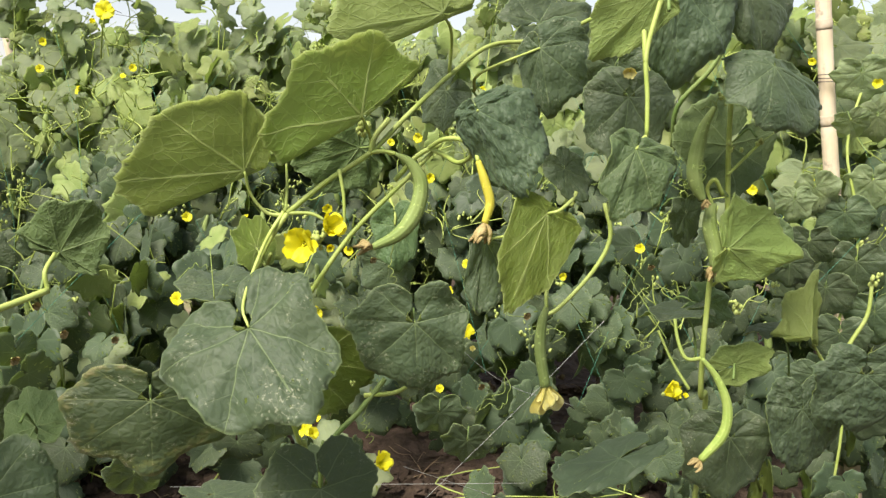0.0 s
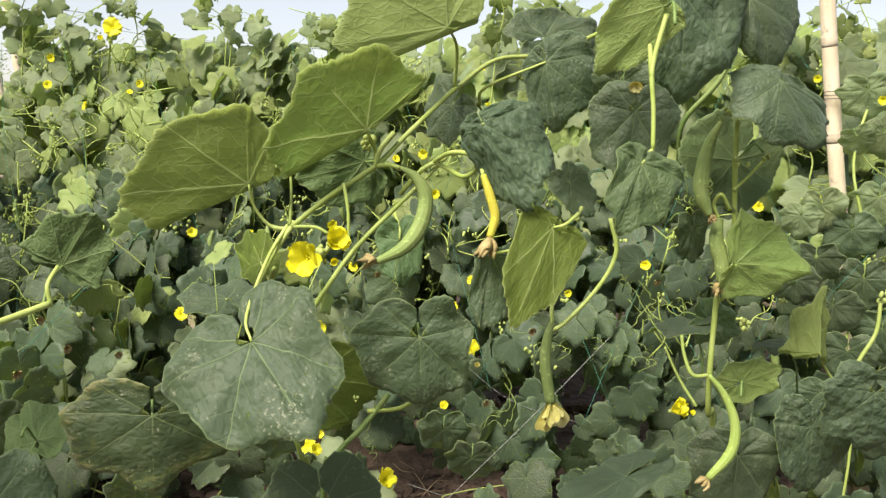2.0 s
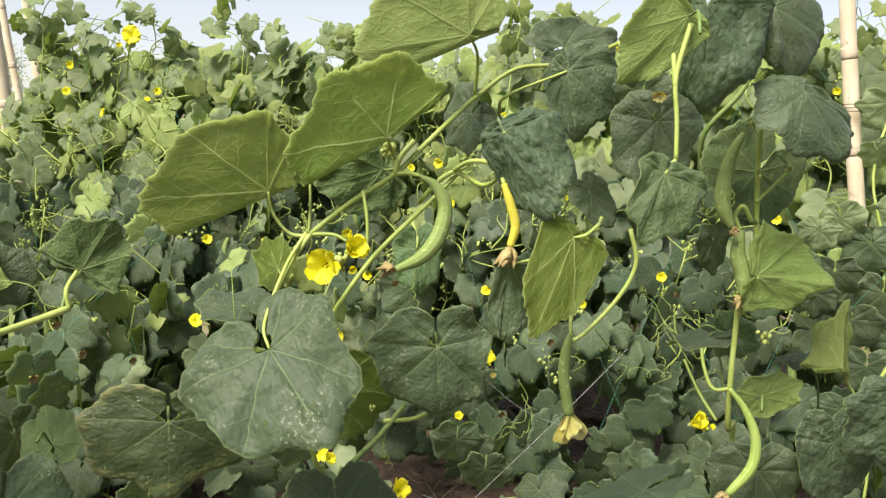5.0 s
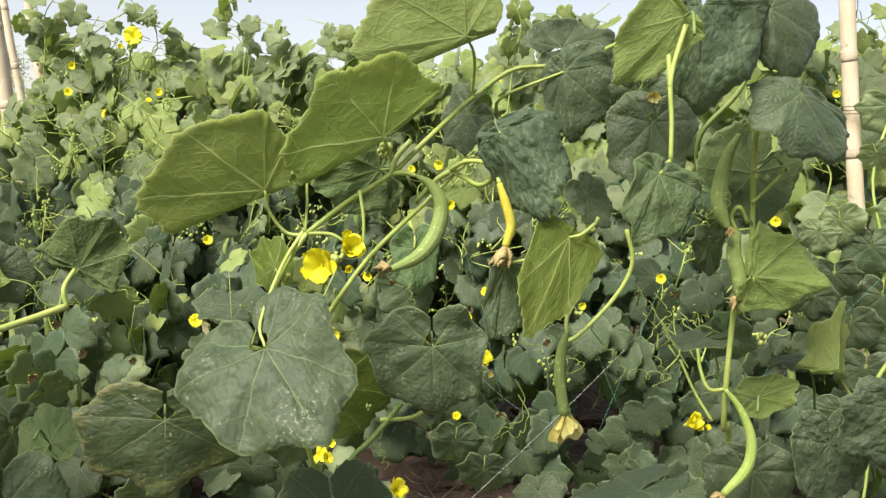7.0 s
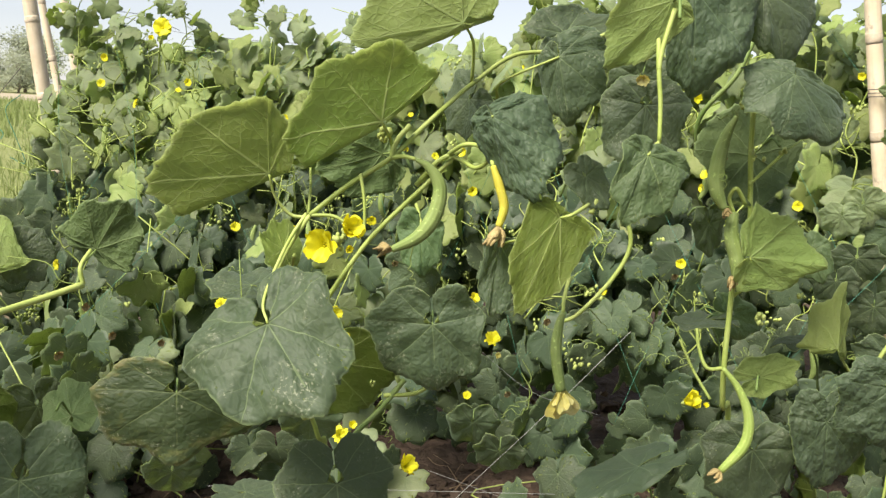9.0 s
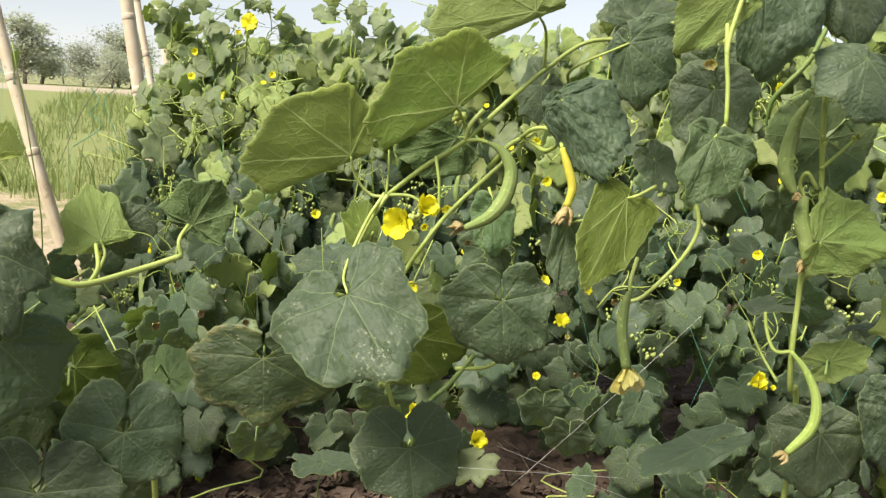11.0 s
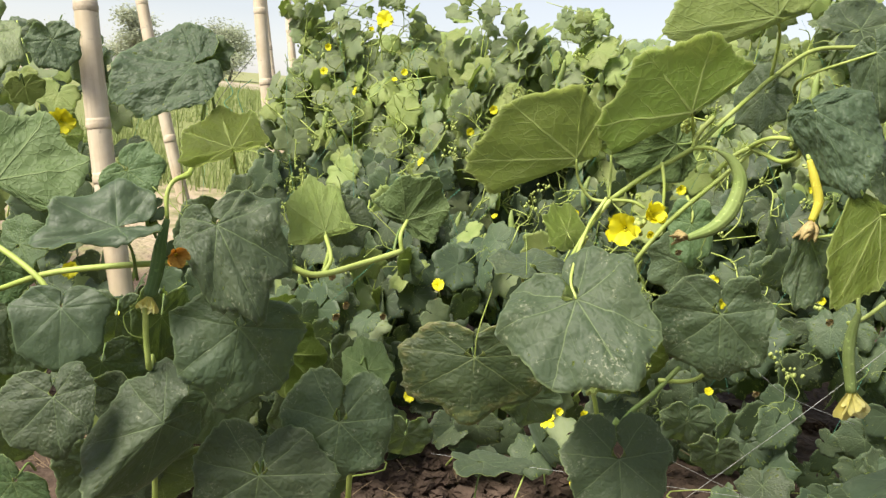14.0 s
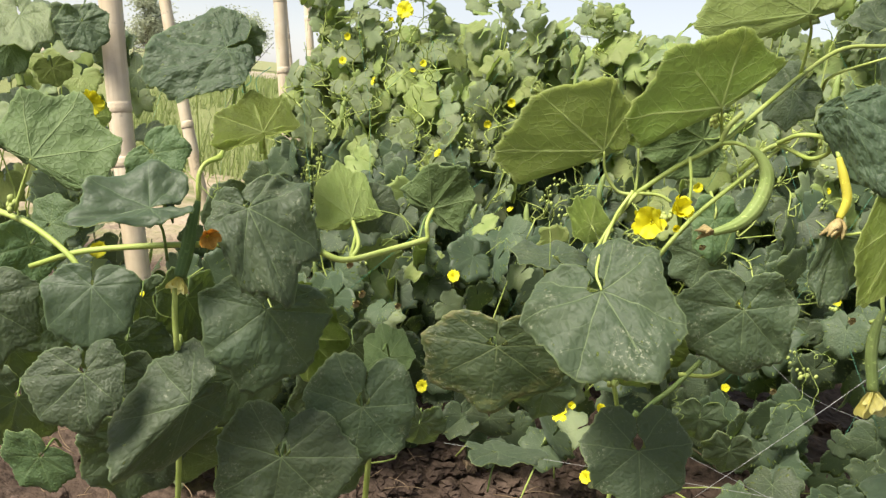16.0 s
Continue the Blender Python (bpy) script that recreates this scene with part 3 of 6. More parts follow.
def gourd(vine, points, radii, mat="gourd", end="withered", end_size=0.016, stalk=None):
    """A young gourd hung along the points, from stalk to blossom end, with the dried flower at its end."""
    line = smooth_line(points, 8)
    start = line[0].copy()
    v, f, u = tube_data(line - start, radii, 40, 0.022)
    ob = new("gourd", mesh_of("gourd", v, f, [mat], uvs=u))
    ob.location = start
    adopt(ob, vine, ORIGIN[vine.name])
    SEED[0] += 1
    way = Vector(line[-1] - line[-3]).normalized()
    if end == "petal_old":
        v, f = joined([petal_data(end_size * (0.8 + 0.25 * math.sin(k * 5)), 2 * math.pi * k / 7, 15 + 8 * math.sin(k * 2.6), SEED[0] + k, 1.2) for k in range(7)])
    else:
        v, f = withered_data(end_size, SEED[0], 9)
    q = way.to_track_quat("Z", "Y").to_matrix().to_4x4()
    w = new("dried_blossom", mesh_of("dried_blossom", v, f, [end]))
    w.parent = ob
    w.matrix_basis = Matrix.Translation(line[-1] - start) @ q
    if stalk:
        v, f, u = tube_data(smooth_line(stalk, 6) - start, [0.0022, 0.0028], 7)
        k = new("fruit_stalk", mesh_of("fruit_stalk", v, f, ["stem"], uvs=u))
        k.parent = ob
    return ob


# ---- ground ----
def make_ground():
    """One sheet: cloddy and furrowed between the rows, flat to the horizon."""
    xs = np.unique(np.r_[np.linspace(-3.2, 4.2, 150), np.geomspace(4.3, 900, 26), -np.geomspace(3.3, 900, 26)])
    ys = np.unique(np.r_[np.linspace(0.4, 5.2, 110), np.geomspace(5.3, 1500, 34), -np.geomspace(0.05, 300, 14)])
    verts = []
    for y in ys:
        for x in xs:
            near = min(1, max(0, (5.0 - y) / 1.0)) * min(1, max(0, (y + 0.2) / 0.5)) * min(1, max(0, (4.0 - abs(x - 0.5)) / 0.6))
            h = 0.05 * noise.noise((x * 1.3, y * 1.3, 3.1)) + 0.035 * noise.noise((x * 5, y * 5, 7.7)) + 0.022 * noise.noise((x * 14, y * 14, 1.3))
            h += 0.07 * math.exp(-(((y - 3.0) / 0.35) ** 2)) + 0.05 * math.exp(-(((y - 1.25) / 0.3) ** 2))
            verts.append((x, y, h * near))
    nx = len(xs)
    faces = [(j * nx + i, j * nx + i + 1, (j + 1) * nx + i + 1, (j + 1) * nx + i) for j in range(len(ys) - 1) for i in range(nx - 1)]
    return tagged(new("ground", mesh_of("ground", verts, faces, ["ground"])), "brown cloddy field soil with pale trodden earth and weeds", "ground", kind="structure")


make_ground()


def soil_clods():
    rng = np.random.RandomState(5)
    bits = []
    for k in range(3600):
        x, y = (rng.uniform(-2.2, 3.2), rng.uniform(1.4, 3.6)) if k % 3 == 0 else (rng.uniform(-0.8, 0.9), rng.uniform(1.35, 3.2))
        s = 0.008 + 0.034 * rng.rand() ** 2.5
        bits.append(lump_data((x, y, 0.03 * noise.noise((x * 1.3, y * 1.3, 3.1)) + 0.02), (s, s * 0.9, s * 0.65), k, 4, 6, 0.35))
    v, f = joined(bits)
    tagged(new("soil_clods", mesh_of("soil_clods", v, f, ["clod"], smooth=False)), "loose dry brown clods of soil on the field", "soil", kind="stuff")
    bits = []
    for k in range(700):
        x, y = rng.uniform(-2.4, 3.2), rng.uniform(1.3, 4.6)
        a, l = rng.rand() * 6.28, 0.03 + 0.10 * rng.rand()
        p = np.array((x, y, 0.05))
        d = np.array((math.cos(a) * l, math.sin(a) * l, rng.uniform(-0.01, 0.05)))
        v, f, _ = tube_data(smooth_line([p, p + d * 0.5 + rng.randn(3) * 0.008, p + d], 3), [0.0016, 0.001], 4)
        bits.append((v, f))
    for k in range(260):
        x, y = rng.uniform(-2.6, 3.2), rng.uniform(1.3, 5.0)
        s = 0.012 + 0.022 * rng.rand()
        v, f, _, _, _ = leaf_data(s, s * 1.2, 0.1, 0.5, 0.4, 0.5, 3.0, k, 2, 12)
        mt = pose(x, y, 0.06, rng.uniform(-40, 40), rng.uniform(-40, 40), rng.uniform(0, 360))
        bits.append(([tuple(mt @ Vector(q)) for q in v], f))
    v, f = joined(bits)
    tagged(new("dry_litter", mesh_of("dry_litter", v, f, ["dry"])), "dry curled leaves and straw lying on the soil", "litter", kind="stuff")


soil_clods()


# ---- bamboo poles ----
def bamboo_pole(foot, top, r0, r1, nodes, label):
    """A dry bamboo pole from its foot to its top, with swollen joints at the given parts of its length."""
    foot, top = Vector(foot), Vector(top)
    ob = thing("bamboo_pole", foot, label, "bamboo pole", "trellis poles")
    length = (top - foot).length
    q = (top - foot).to_track_quat("Z", "Y").to_matrix().to_4x4()
    zs = np.linspace(0, length, 40)
    bend = 0.012
    line = [(bend * math.sin(z / length * 5 + foot.x), bend * 0.6 * math.cos(z / length * 4), z) for z in zs]
    rad = np.linspace(r0, r1, 40)
    v, f, u = tube_data(line, rad, 14)
    culm = new("culm", mesh_of("culm", v, f, ["bamboo"], uvs=u))
    culm.parent = ob
    culm.matrix_basis = q
    for s in nodes:
        z = s * length
        r = r0 + (r1 - r0) * s
        c = (bend * math.sin(z / length * 5 + foot.x), bend * 0.6 * math.cos(z / length * 4))
        ring = [(c[0], c[1], z + h) for h in (-0.016, -0.008, -0.002, 0.003, 0.010, 0.018)]
        v, f, u = tube_data(ring, [r * 1.004, r * 1.02, r * 1.07, r * 1.05, r * 1.015, r * 1.003], 14)
        k = new("joint", mesh_of("joint", v, f, ["bamboo_node"], uvs=u))
        k.parent = ob
        k.matrix_basis = q
    return ob


def cord(points, r, mat, label, name="cord"):
    line = smooth_line(points, 8)
    start = line[0].copy()
    v, f, u = tube_data(line - start, [r, r], 5)
    ob = new(name, mesh_of(name, v, f, [mat], uvs=u))
    ob.location = start
    return tagged(ob, label, "cord", "trellis cords")


bamboo_pole((-1.106, 2.050, -0.100), (-1.401, 2.050, 1.720), 0.036, 0.032, (0.12, 0.33, 0.535, 0.62, 0.8, 0.93), "thick pale dry bamboo pole standing among the vines")
bamboo_pole((-1.607, 3.100, -0.100), (-2.137, 3.100, 1.816), 0.029, 0.024, (0.1, 0.3, 0.52, 0.68, 0.82), "slim pale dry bamboo pole leaning at the row end")
bamboo_pole((-1.663, 3.800, -0.100), (-1.965, 3.800, 1.947), 0.037, 0.031, (0.1, 0.28, 0.45, 0.62, 0.79, 0.93), "pale bamboo pole holding the trellised row")
bamboo_pole((-1.639, 4.100, -0.100), (-1.974, 4.100, 1.841), 0.024, 0.02, (0.15, 0.4, 0.6, 0.8), "thin leaning bamboo pole behind the row")
bamboo_pole((-2.081, 4.600, -0.100), (-2.466, 4.600, 2.001), 0.023, 0.02, (0.2, 0.45, 0.7, 0.85), "thin bamboo pole far behind the row")
bamboo_pole((1.734, 2.720, -0.100), (1.355, 2.720, 1.897), 0.024, 0.0215, (0.14, 0.4, 0.56, 0.66, 0.795, 0.92), "pale bamboo pole tied with wire in the vine row")


def wire_lashing(c):
    ring = [(c[0] + 0.028 * math.cos(a), c[1] + 0.03 + 0.028 * math.sin(a), c[2] + 0.0016 * a) for a in np.linspace(0, 18.8, 60)]
    v, f, u = tube_data(ring, [0.0013, 0.0013], 5)
    tagged(new("wire_lashing", mesh_of("wire_lashing", v, f, ["wire"], uvs=u)), "dark wire wound round a bamboo pole", "wire")


bamboo_pole((1.699, 2.782, -0.06), (1.712, 2.960, 0.800), 0.021, 0.018, (0.16, 0.42, 0.66, 0.86), "short slim bamboo stake among the low vines")
wire_lashing((1.456, 2.690, 1.319))
cord([(0.729, 1.531, 0.895), (0.616, 1.499, 0.765), (0.453, 1.455, 0.587)], 0.00038, "cord", "thin white nylon cord strung through the vines")
cord([(0.483, 1.466, 0.868), (0.578, 1.475, 0.797), (0.688, 1.495, 0.762)], 0.0003, "cord", "thin white nylon cord strung through the vines")
cord([(0.431, 1.414, 0.672), (0.532, 1.432, 0.637), (0.661, 1.455, 0.594)], 0.0003, "cord", "thin white nylon cord strung through the vines")
cord([(-0.068, 1.700, 0.441), (0.312, 1.734, 0.466), (0.636, 1.763, 0.486)], 0.0004, "cord", "thin white nylon cord strung through the vines")
cord([(-0.183, 1.410, 0.826), (-0.053, 1.393, 0.957), (0.055, 1.370, 1.061)], 0.0004, "net", "thin green net cord stretched over the vines")
cord([(1.019, 1.682, 0.831), (1.109, 1.707, 0.934), (1.189, 1.730, 1.026)], 0.0004, "net", "thin green net cord stretched over the vines")
cord([(-1.514, 3.156, 1.286), (-1.630, 3.090, 1.097), (-1.709, 3.025, 0.864)], 0.0014, "wire", "dark guy wire tied to a bamboo pole")
cord([(-1.324, 3.357, 1.538), (-1.240, 3.588, 1.542), (-1.087, 3.615, 1.488)], 0.0013, "wire", "thin wire running over the trellis")
cord([(-1.612, 3.852, 1.595), (-1.175, 3.866, 1.494), (-0.239, 3.933, 1.469)], 0.001, "wire", "thin wire running over the trellis")
cord([(-1.683, 3.198, 1.176), (-1.643, 3.197, 1.120), (-1.673, 3.180, 1.071), (-1.621, 3.181, 1.015), (-1.729, 3.138, 0.927)], 0.0018, "net", "tangled green net cord hanging at the row end")
cord([(-1.568, 3.227, 1.183), (-1.620, 3.202, 1.121), (-1.575, 3.193, 1.017), (-1.530, 3.184, 0.914), (-1.590, 3.173, 0.934)], 0.0015, "net", "tangled green net cord hanging at the row end")


# ---- far field ----
def grass_stand():
    rng = np.random.RandomState(11)
    verts, faces = [], []
    for k in range(19000):
        y = rng.uniform(6.8, 20.0) if k < 11000 else rng.uniform(20.0, 47.0)
        x = rng.uniform(-0.75 * y - 1.5, -0.15 * y - 0.3)
        tuft = noise.noise((x * 0.9, y * 0.6, 0)) + 0.5 * noise.noise((x * 3, y * 2, 5))
        if k < 11000 and tuft < 0.02:
            continue
        h = rng.uniform(0.10, 0.42) * (0.7 + max(0.0, tuft))
        h *= 1.0 if k < 11000 else 1.5
        a, w = rng.rand() * 6.28, (0.006 + 0.006 * rng.rand()) * (1.0 if k < 11000 else 2.2)
        lean = rng.randn(2) * 0.10
        b = len(verts)
        dx, dy = math.cos(a) * w, math.sin(a) * w
        for s in (0.0, 0.5, 1.0):
            cx, cy, cz = x + lean[0] * s * s, y + lean[1] * s * s, h * s
            ww = 1 - 0.85 * s
            verts += [(cx - dx * ww, cy - dy * ww, cz), (cx + dx * ww, cy + dy * ww, cz)]
        faces += [(b, b + 1, b + 3, b + 2), (b + 2, b + 3, b + 5, b + 4)]
    tagged(new("field_grass", mesh_of("field_grass", verts, faces, ["grass"])), "tall light green grass in the sunlit field", "grass", kind="stuff")


grass_stand()


def field_tree(x, y, height, spread, seed, label):
    """A far tree: tapered trunk, limbs and a ragged crown of many small leaf clumps."""
    rng = np.random.RandomState(seed)
    ob = thing("field_tree", (x, y, 0), label, "tree", "far trees")
    bits = []
    v, f, _ = tube_data(smooth_line([(0, 0, 0), (0.05 * height * rng.randn(), 0, height * 0.4), (0.05 * height * rng.randn(), 0, height * 0.8)], 5), [height * 0.035, height * 0.012], 7)
    bits.append((v, f))
    heads = []
    for k in range(9):
        a = k * 2.4
        h = height * rng.uniform(0.12, 0.9)
        reach = spread * rng.uniform(0.35, 1.0) * (1.2 - 0.9 * h / height)
        e = np.array((math.cos(a) * reach, math.sin(a) * reach, min(height, h + height * 0.12)))
        v, f, _ = tube_data(smooth_line([(0, 0, h * 0.7), e * 0.5 + np.array((0, 0, h * 0.45)), e], 4), [height * 0.014, height * 0.004], 5)
        bits.append((v, f))
        heads.append(e)
    v, f = joined(bits)
    t = new("trunk", mesh_of("trunk", v, f, ["bark"]))
    t.parent = ob
    verts, faces = [], []
    for e in heads + [np.array((0, 0, height * 0.9)), np.array((0, 0, height * 0.6)), np.array((0, 0, height * 0.35))]:
        for _ in range(420):
            c = e + rng.randn(3) * np.array((0.30, 0.30, 0.20)) * spread
            c[2] = max(c[2], 0.05 * height)
            s = height * rng.uniform(0.014, 0.036)
            u, w = rng.randn(3) * (1, 1, 0.35), rng.randn(3) * (1, 1, 0.5)
            u /= np.linalg.norm(u)
            w -= u * (u @ w)
            w /= np.linalg.norm(w)
            b = len(verts)
            verts += [c + u * s, c + w * s * 0.6, c - u * s, c - w * s * 0.6]
            faces.append((b, b + 1, b + 2, b + 3))
    c = new("crown", mesh_of("crown", verts, faces, ["crown"], smooth=False))
    c.parent = ob
    return ob


field_tree(-68.0, 81.0, 6.73, 2.22, 1, "tall thin tree with an open crown beyond the field")
field_tree(-61.2, 79.5, 4.40, 2.53, 2, "low rounded bushy tree beyond the field")
field_tree(-56.2, 77.6, 3.93, 2.20, 3, "low rounded bushy tree beyond the field")
field_tree(-86.1, 96.4, 3.29, 3.15, 4, "dark bushy tree far beyond the field")
field_tree(-86.4, 89.0, 3.75, 3.69, 5, "dark bushy tree far beyond the field")
field_tree(-74.1, 92.1, 3.01, 2.95, 6, "low rounded bushy tree beyond the field")
field_tree(-58.5, 84.3, 5.62, 2.70, 7, "low rounded bushy tree beyond the field")
field_tree(-73.5, 73.3, 4.09, 3.16, 8, "dark bushy tree far beyond the field")
field_tree(-66.1, 76.2, 6.60, 2.35, 9, "tall thin tree with an open crown beyond the field")
field_tree(-60.7, 84.9, 5.97, 3.20, 10, "low rounded bushy tree beyond the field")


# ---- the back rows of vines ----
def shared_leaves(count, tops, lobe, sides=58, rings=4):
    made = []
    for k in range(count):
        rng = np.random.RandomState(900 + k)
        v, f, u, i, rim = leaf_data(1.0, rng.uniform(1.75, 2.15), rng.uniform(*lobe), rng.uniform(-0.25, 0.15), rng.uniform(0.0, 0.32), rng.uniform(-0.15, 0.1), 0.5, 300 + k, rings, sides, heel=rng.uniform(0.7, 1.05), teeth=0.06, soften=1)
        made.append(mesh_of("leaf", v, f, [tops[k % len(tops)], "under"], i, u, rim=rim))
    return made


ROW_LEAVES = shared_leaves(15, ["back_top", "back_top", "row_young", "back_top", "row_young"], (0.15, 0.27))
# Darker tones for low leaves: the shade near the soil is in their colour.
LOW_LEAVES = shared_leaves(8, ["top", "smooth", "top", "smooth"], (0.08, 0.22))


def row_flower_mesh(seed):
    v, f = joined([petal_data(1.0, 2 * math.pi * k / 5, 60 + 9 * math.sin(seed + k * 2), seed * 9 + k) for k in range(5)])
    return mesh_of("flower", v, f, ["petal"])


def row_tendril_mesh(seed):
    """A loose, partly coiled tendril about a hand long."""
    rng = np.random.RandomState(seed)
    line = []
    for i in range(60):
        q = i / 59
        w = 0.03 * max(0, q - 0.35)
        a = 2 * math.pi * rng.randint(3, 4) * q
        line.append((0.10 * math.sin(q * 3 + seed) * q + w * math.cos(a * 2), w * math.sin(a * 2), 0.16 * q - 0.10 * q * q))
    v, f, u = tube_data(line, [0.0011, 0.0007], 4)
    return mesh_of("tendril", v, f, ["tendril"], uvs=u)


def row_bud_mesh(seed):
    rng = np.random.RandomState(seed)
    v, f = joined([lump_data(rng.randn(3) * 0.012, np.array((0.006, 0.006, 0.008)) * rng.uniform(0.6, 1.2), seed + k, 4, 6, 0.1) for k in range(8)])
    return mesh_of("bud", v, f, ["bud"])


def row_gourd_mesh(seed):
    pts = [(0, 0, 0), (0.01, 0, -0.04), (0.015 * math.sin(seed), 0.005, -0.09), (0.0, 0.0, -0.13)]
    v, f, u = tube_data(smooth_line(pts, 4), [0.004, 0.010, 0.012, 0.010, 0.004], 12)
    return mesh_of("gourd", v, f, ["gourd"], uvs=u)


def row_shoot_mesh(seed):
    # a young side shoot: a bent stem with leaf stalks, a crowd of buds and a curling tendril
    rng = np.random.RandomState(seed)
    line = smooth_line([(0, 0, -0.06), (0.02 * rng.randn(), -0.01, 0.0), (0.03 * rng.randn(), -0.02, 0.06), (0.045 * rng.randn(), -0.03, 0.11)], 4)
    bits = [tube_data(line, [0.0026, 0.0016], 5)[:2]]
    for j in range(4):
        q = line[rng.randint(2, len(line))]
        a, l = rng.uniform(-1.6, 1.6), rng.uniform(0.03, 0.07)
        tip = q + np.array((math.sin(a) * l, -0.02 + 0.03 * rng.randn(), math.cos(a) * l * 0.8))
        bits.append(tube_data(smooth_line([q, (q + tip) / 2 + rng.randn(3) * 0.008, tip], 3), [0.0019, 0.0012], 4)[:2])
    q = line[-3]
    curl = [q + np.array((0.06 * s + 0.006 * math.cos(s * 22) * s, -0.02 * s, 0.03 * s + 0.006 * math.sin(s * 22) * s)) * (1, 1, 1 - s) for s in np.linspace(0, 1, 30)]
    bits.append(tube_data(curl, [0.0010, 0.0006], 4)[:2])
    for j in range(7):
        bits.append(lump_data(line[-1] + rng.randn(3) * 0.007, np.array((0.004, 0.004, 0.006)) * rng.uniform(0.6, 1.2), seed * 9 + j, 3, 5, 0.1))
    v, f = joined(bits)
    return mesh_of("shoot", v, f, ["shoot"])


ROW_SHOOTS = [row_shoot_mesh(s) for s in range(8)]
ROW_EXTRA = [("tendril", row_tendril_mesh(s)) for s in (1, 2, 3, 4, 5, 6)] + [("flower_bud", row_bud_mesh(s)) for s in (1, 2)] + [("gourd", row_gourd_mesh(1))]
ROW_FLOWERS = [row_flower_mesh(s) for s in (3, 8, 13)]


def row_surface(u, x):
    """The leaning face of the trellised row: u runs from its foot to its top. Bare soil lies before its foot in one stretch."""
    bare = math.exp(-(((x + 0.02) / 0.50) ** 4))
    foot = 2.45 + 0.62 * bare
    y = foot + (3.38 - foot) * u + 0.16 * noise.noise((x * 1.6, u * 3, 4.0))
    top = 1.375 + 0.085 * min(1.6, max(0.0, x + 0.4)) + 0.07 * noise.noise((x * 2.1, 0.0, 9.0))
    z = 0.08 + (top - 0.08) * u
    return Vector((x, y, z))


def row_leaf(vine, base, p, s, rng, low=35, high=100, shade_tones=False):
    """One shared leaf hung with its tip down and its upper side outwards."""
    # Dark and pale leaf tones stand for shade and light.
    kinds = LOW_LEAVES if shade_tones else ROW_LEAVES
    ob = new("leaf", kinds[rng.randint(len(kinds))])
    turn = Euler((0, 0, radians(180 + rng.normal(0, 42)))).to_matrix().to_4x4()
    ob.matrix_basis = Matrix.Translation(p) @ turn @ pose(0, 0, 0, -rng.uniform(low, high), rng.normal(0, 22), 0) @ pose(0, 0, 0, 0, 0, rng.normal(0, 35)) @ Matrix.Diagonal((s, s, s, 1))
    return adopt(ob, vine, base)


def row_vine(x0, x1, seed, count, label, depth=0.0, low=0.0):
    rng = np.random.RandomState(seed)
    base = ((x0 + x1) / 2, 2.9 + depth, 0.05)
    vine = thing("trellis_vine", base, label, "gourd vine", "trellised row")
    for k in range(count):
        u = low + (1.02 - low) * rng.rand() ** 0.78
        p = row_surface(u, rng.uniform(x0, x1)) + Vector((0, depth + rng.uniform(-0.12, 0.30), 0.05 * rng.randn()))
        p.z = max(p.z, 0.10)
        # Low leaves take the dark tones, so shade is painted by height.
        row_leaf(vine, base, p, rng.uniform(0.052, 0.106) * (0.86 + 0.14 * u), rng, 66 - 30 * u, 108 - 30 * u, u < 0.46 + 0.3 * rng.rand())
    for k in range(max(2, count // 60)):
        u, x = 0.35 + 0.65 * rng.rand(), rng.uniform(x0, x1)
        p = row_surface(u, x) + Vector((0, depth - 0.16 + rng.uniform(-0.03, 0.06), 0.0))
        s = rng.uniform(0.012, 0.021)
        ob = new("flower", ROW_FLOWERS[rng.randint(3)])
        ob.matrix_basis = Matrix.Translation(p) @ pose(0, 0, 0, rng.uniform(30, 110), rng.normal(0, 25), rng.normal(0, 40)) @ Matrix.Diagonal((s, s, s, 1))
        adopt(ob, vine, base)
    for k in range(count // 14):
        p = row_surface(0.28 + 0.74 * rng.rand(), rng.uniform(x0, x1)) + Vector((0, depth - 0.17 + 0.07 * rng.rand(), 0))
        name, me = ROW_EXTRA[rng.randint(len(ROW_EXTRA))]
        ob = new(name, me)
        ob.matrix_basis = Matrix.Translation(p) @ pose(0, 0, 0, rng.normal(0, 30 if name != "gourd" else 6), 0, rng.uniform(0, 360))
        adopt(ob, vine, base)
    for k in range(count // 28):
        p = row_surface(0.30 + 0.72 * rng.rand() ** 0.8, rng.uniform(x0, x1)) + Vector((0, depth - 0.14 + 0.10 * rng.rand(), 0))
        ob = new("shoot", ROW_SHOOTS[rng.randint(len(ROW_SHOOTS))])
        s = rng.uniform(0.7, 1.3)
        ob.matrix_basis = Matrix.Translation(p) @ pose(0, 0, 0, rng.normal(0, 28), rng.normal(0, 28), rng.uniform(0, 360)) @ Matrix.Diagonal((s, s, s, 1))
        adopt(ob, vine, base)
    for k in range(max(5, count // 45)):
        u, x = 0.34 + 0.55 * rng.rand() ** 0.8, rng.uniform(x0, x1)
        pts = [row_surface(min(1.05, u + 0.035 * j), x + 0.05 * j * rng.randn() * 0.7) + Vector((0, depth - 0.10 + 0.04 * rng.randn(), 0)) for j in range(4)]
        line = smooth_line(pts, 4)
        v, f, uvs = tube_data(line - line[0], [0.0028, 0.0018], 5)
        bits = [(v, f)]
        for j in range(5):
            q = line[rng.randint(1, len(line))] - line[0]
            a, l = rng.uniform(-1.2, 1.2), rng.uniform(0.03, 0.08)
            tip = q + np.array((math.sin(a) * l, -0.02 - 0.04 * rng.rand(), math.cos(a) * l))
            v, f, _ = tube_data(smooth_line([q, (q + tip) / 2 + rng.randn(3) * 0.012, tip], 3), [0.0024, 0.0016], 4)
            bits.append((v, f))
        v, f = joined(bits)
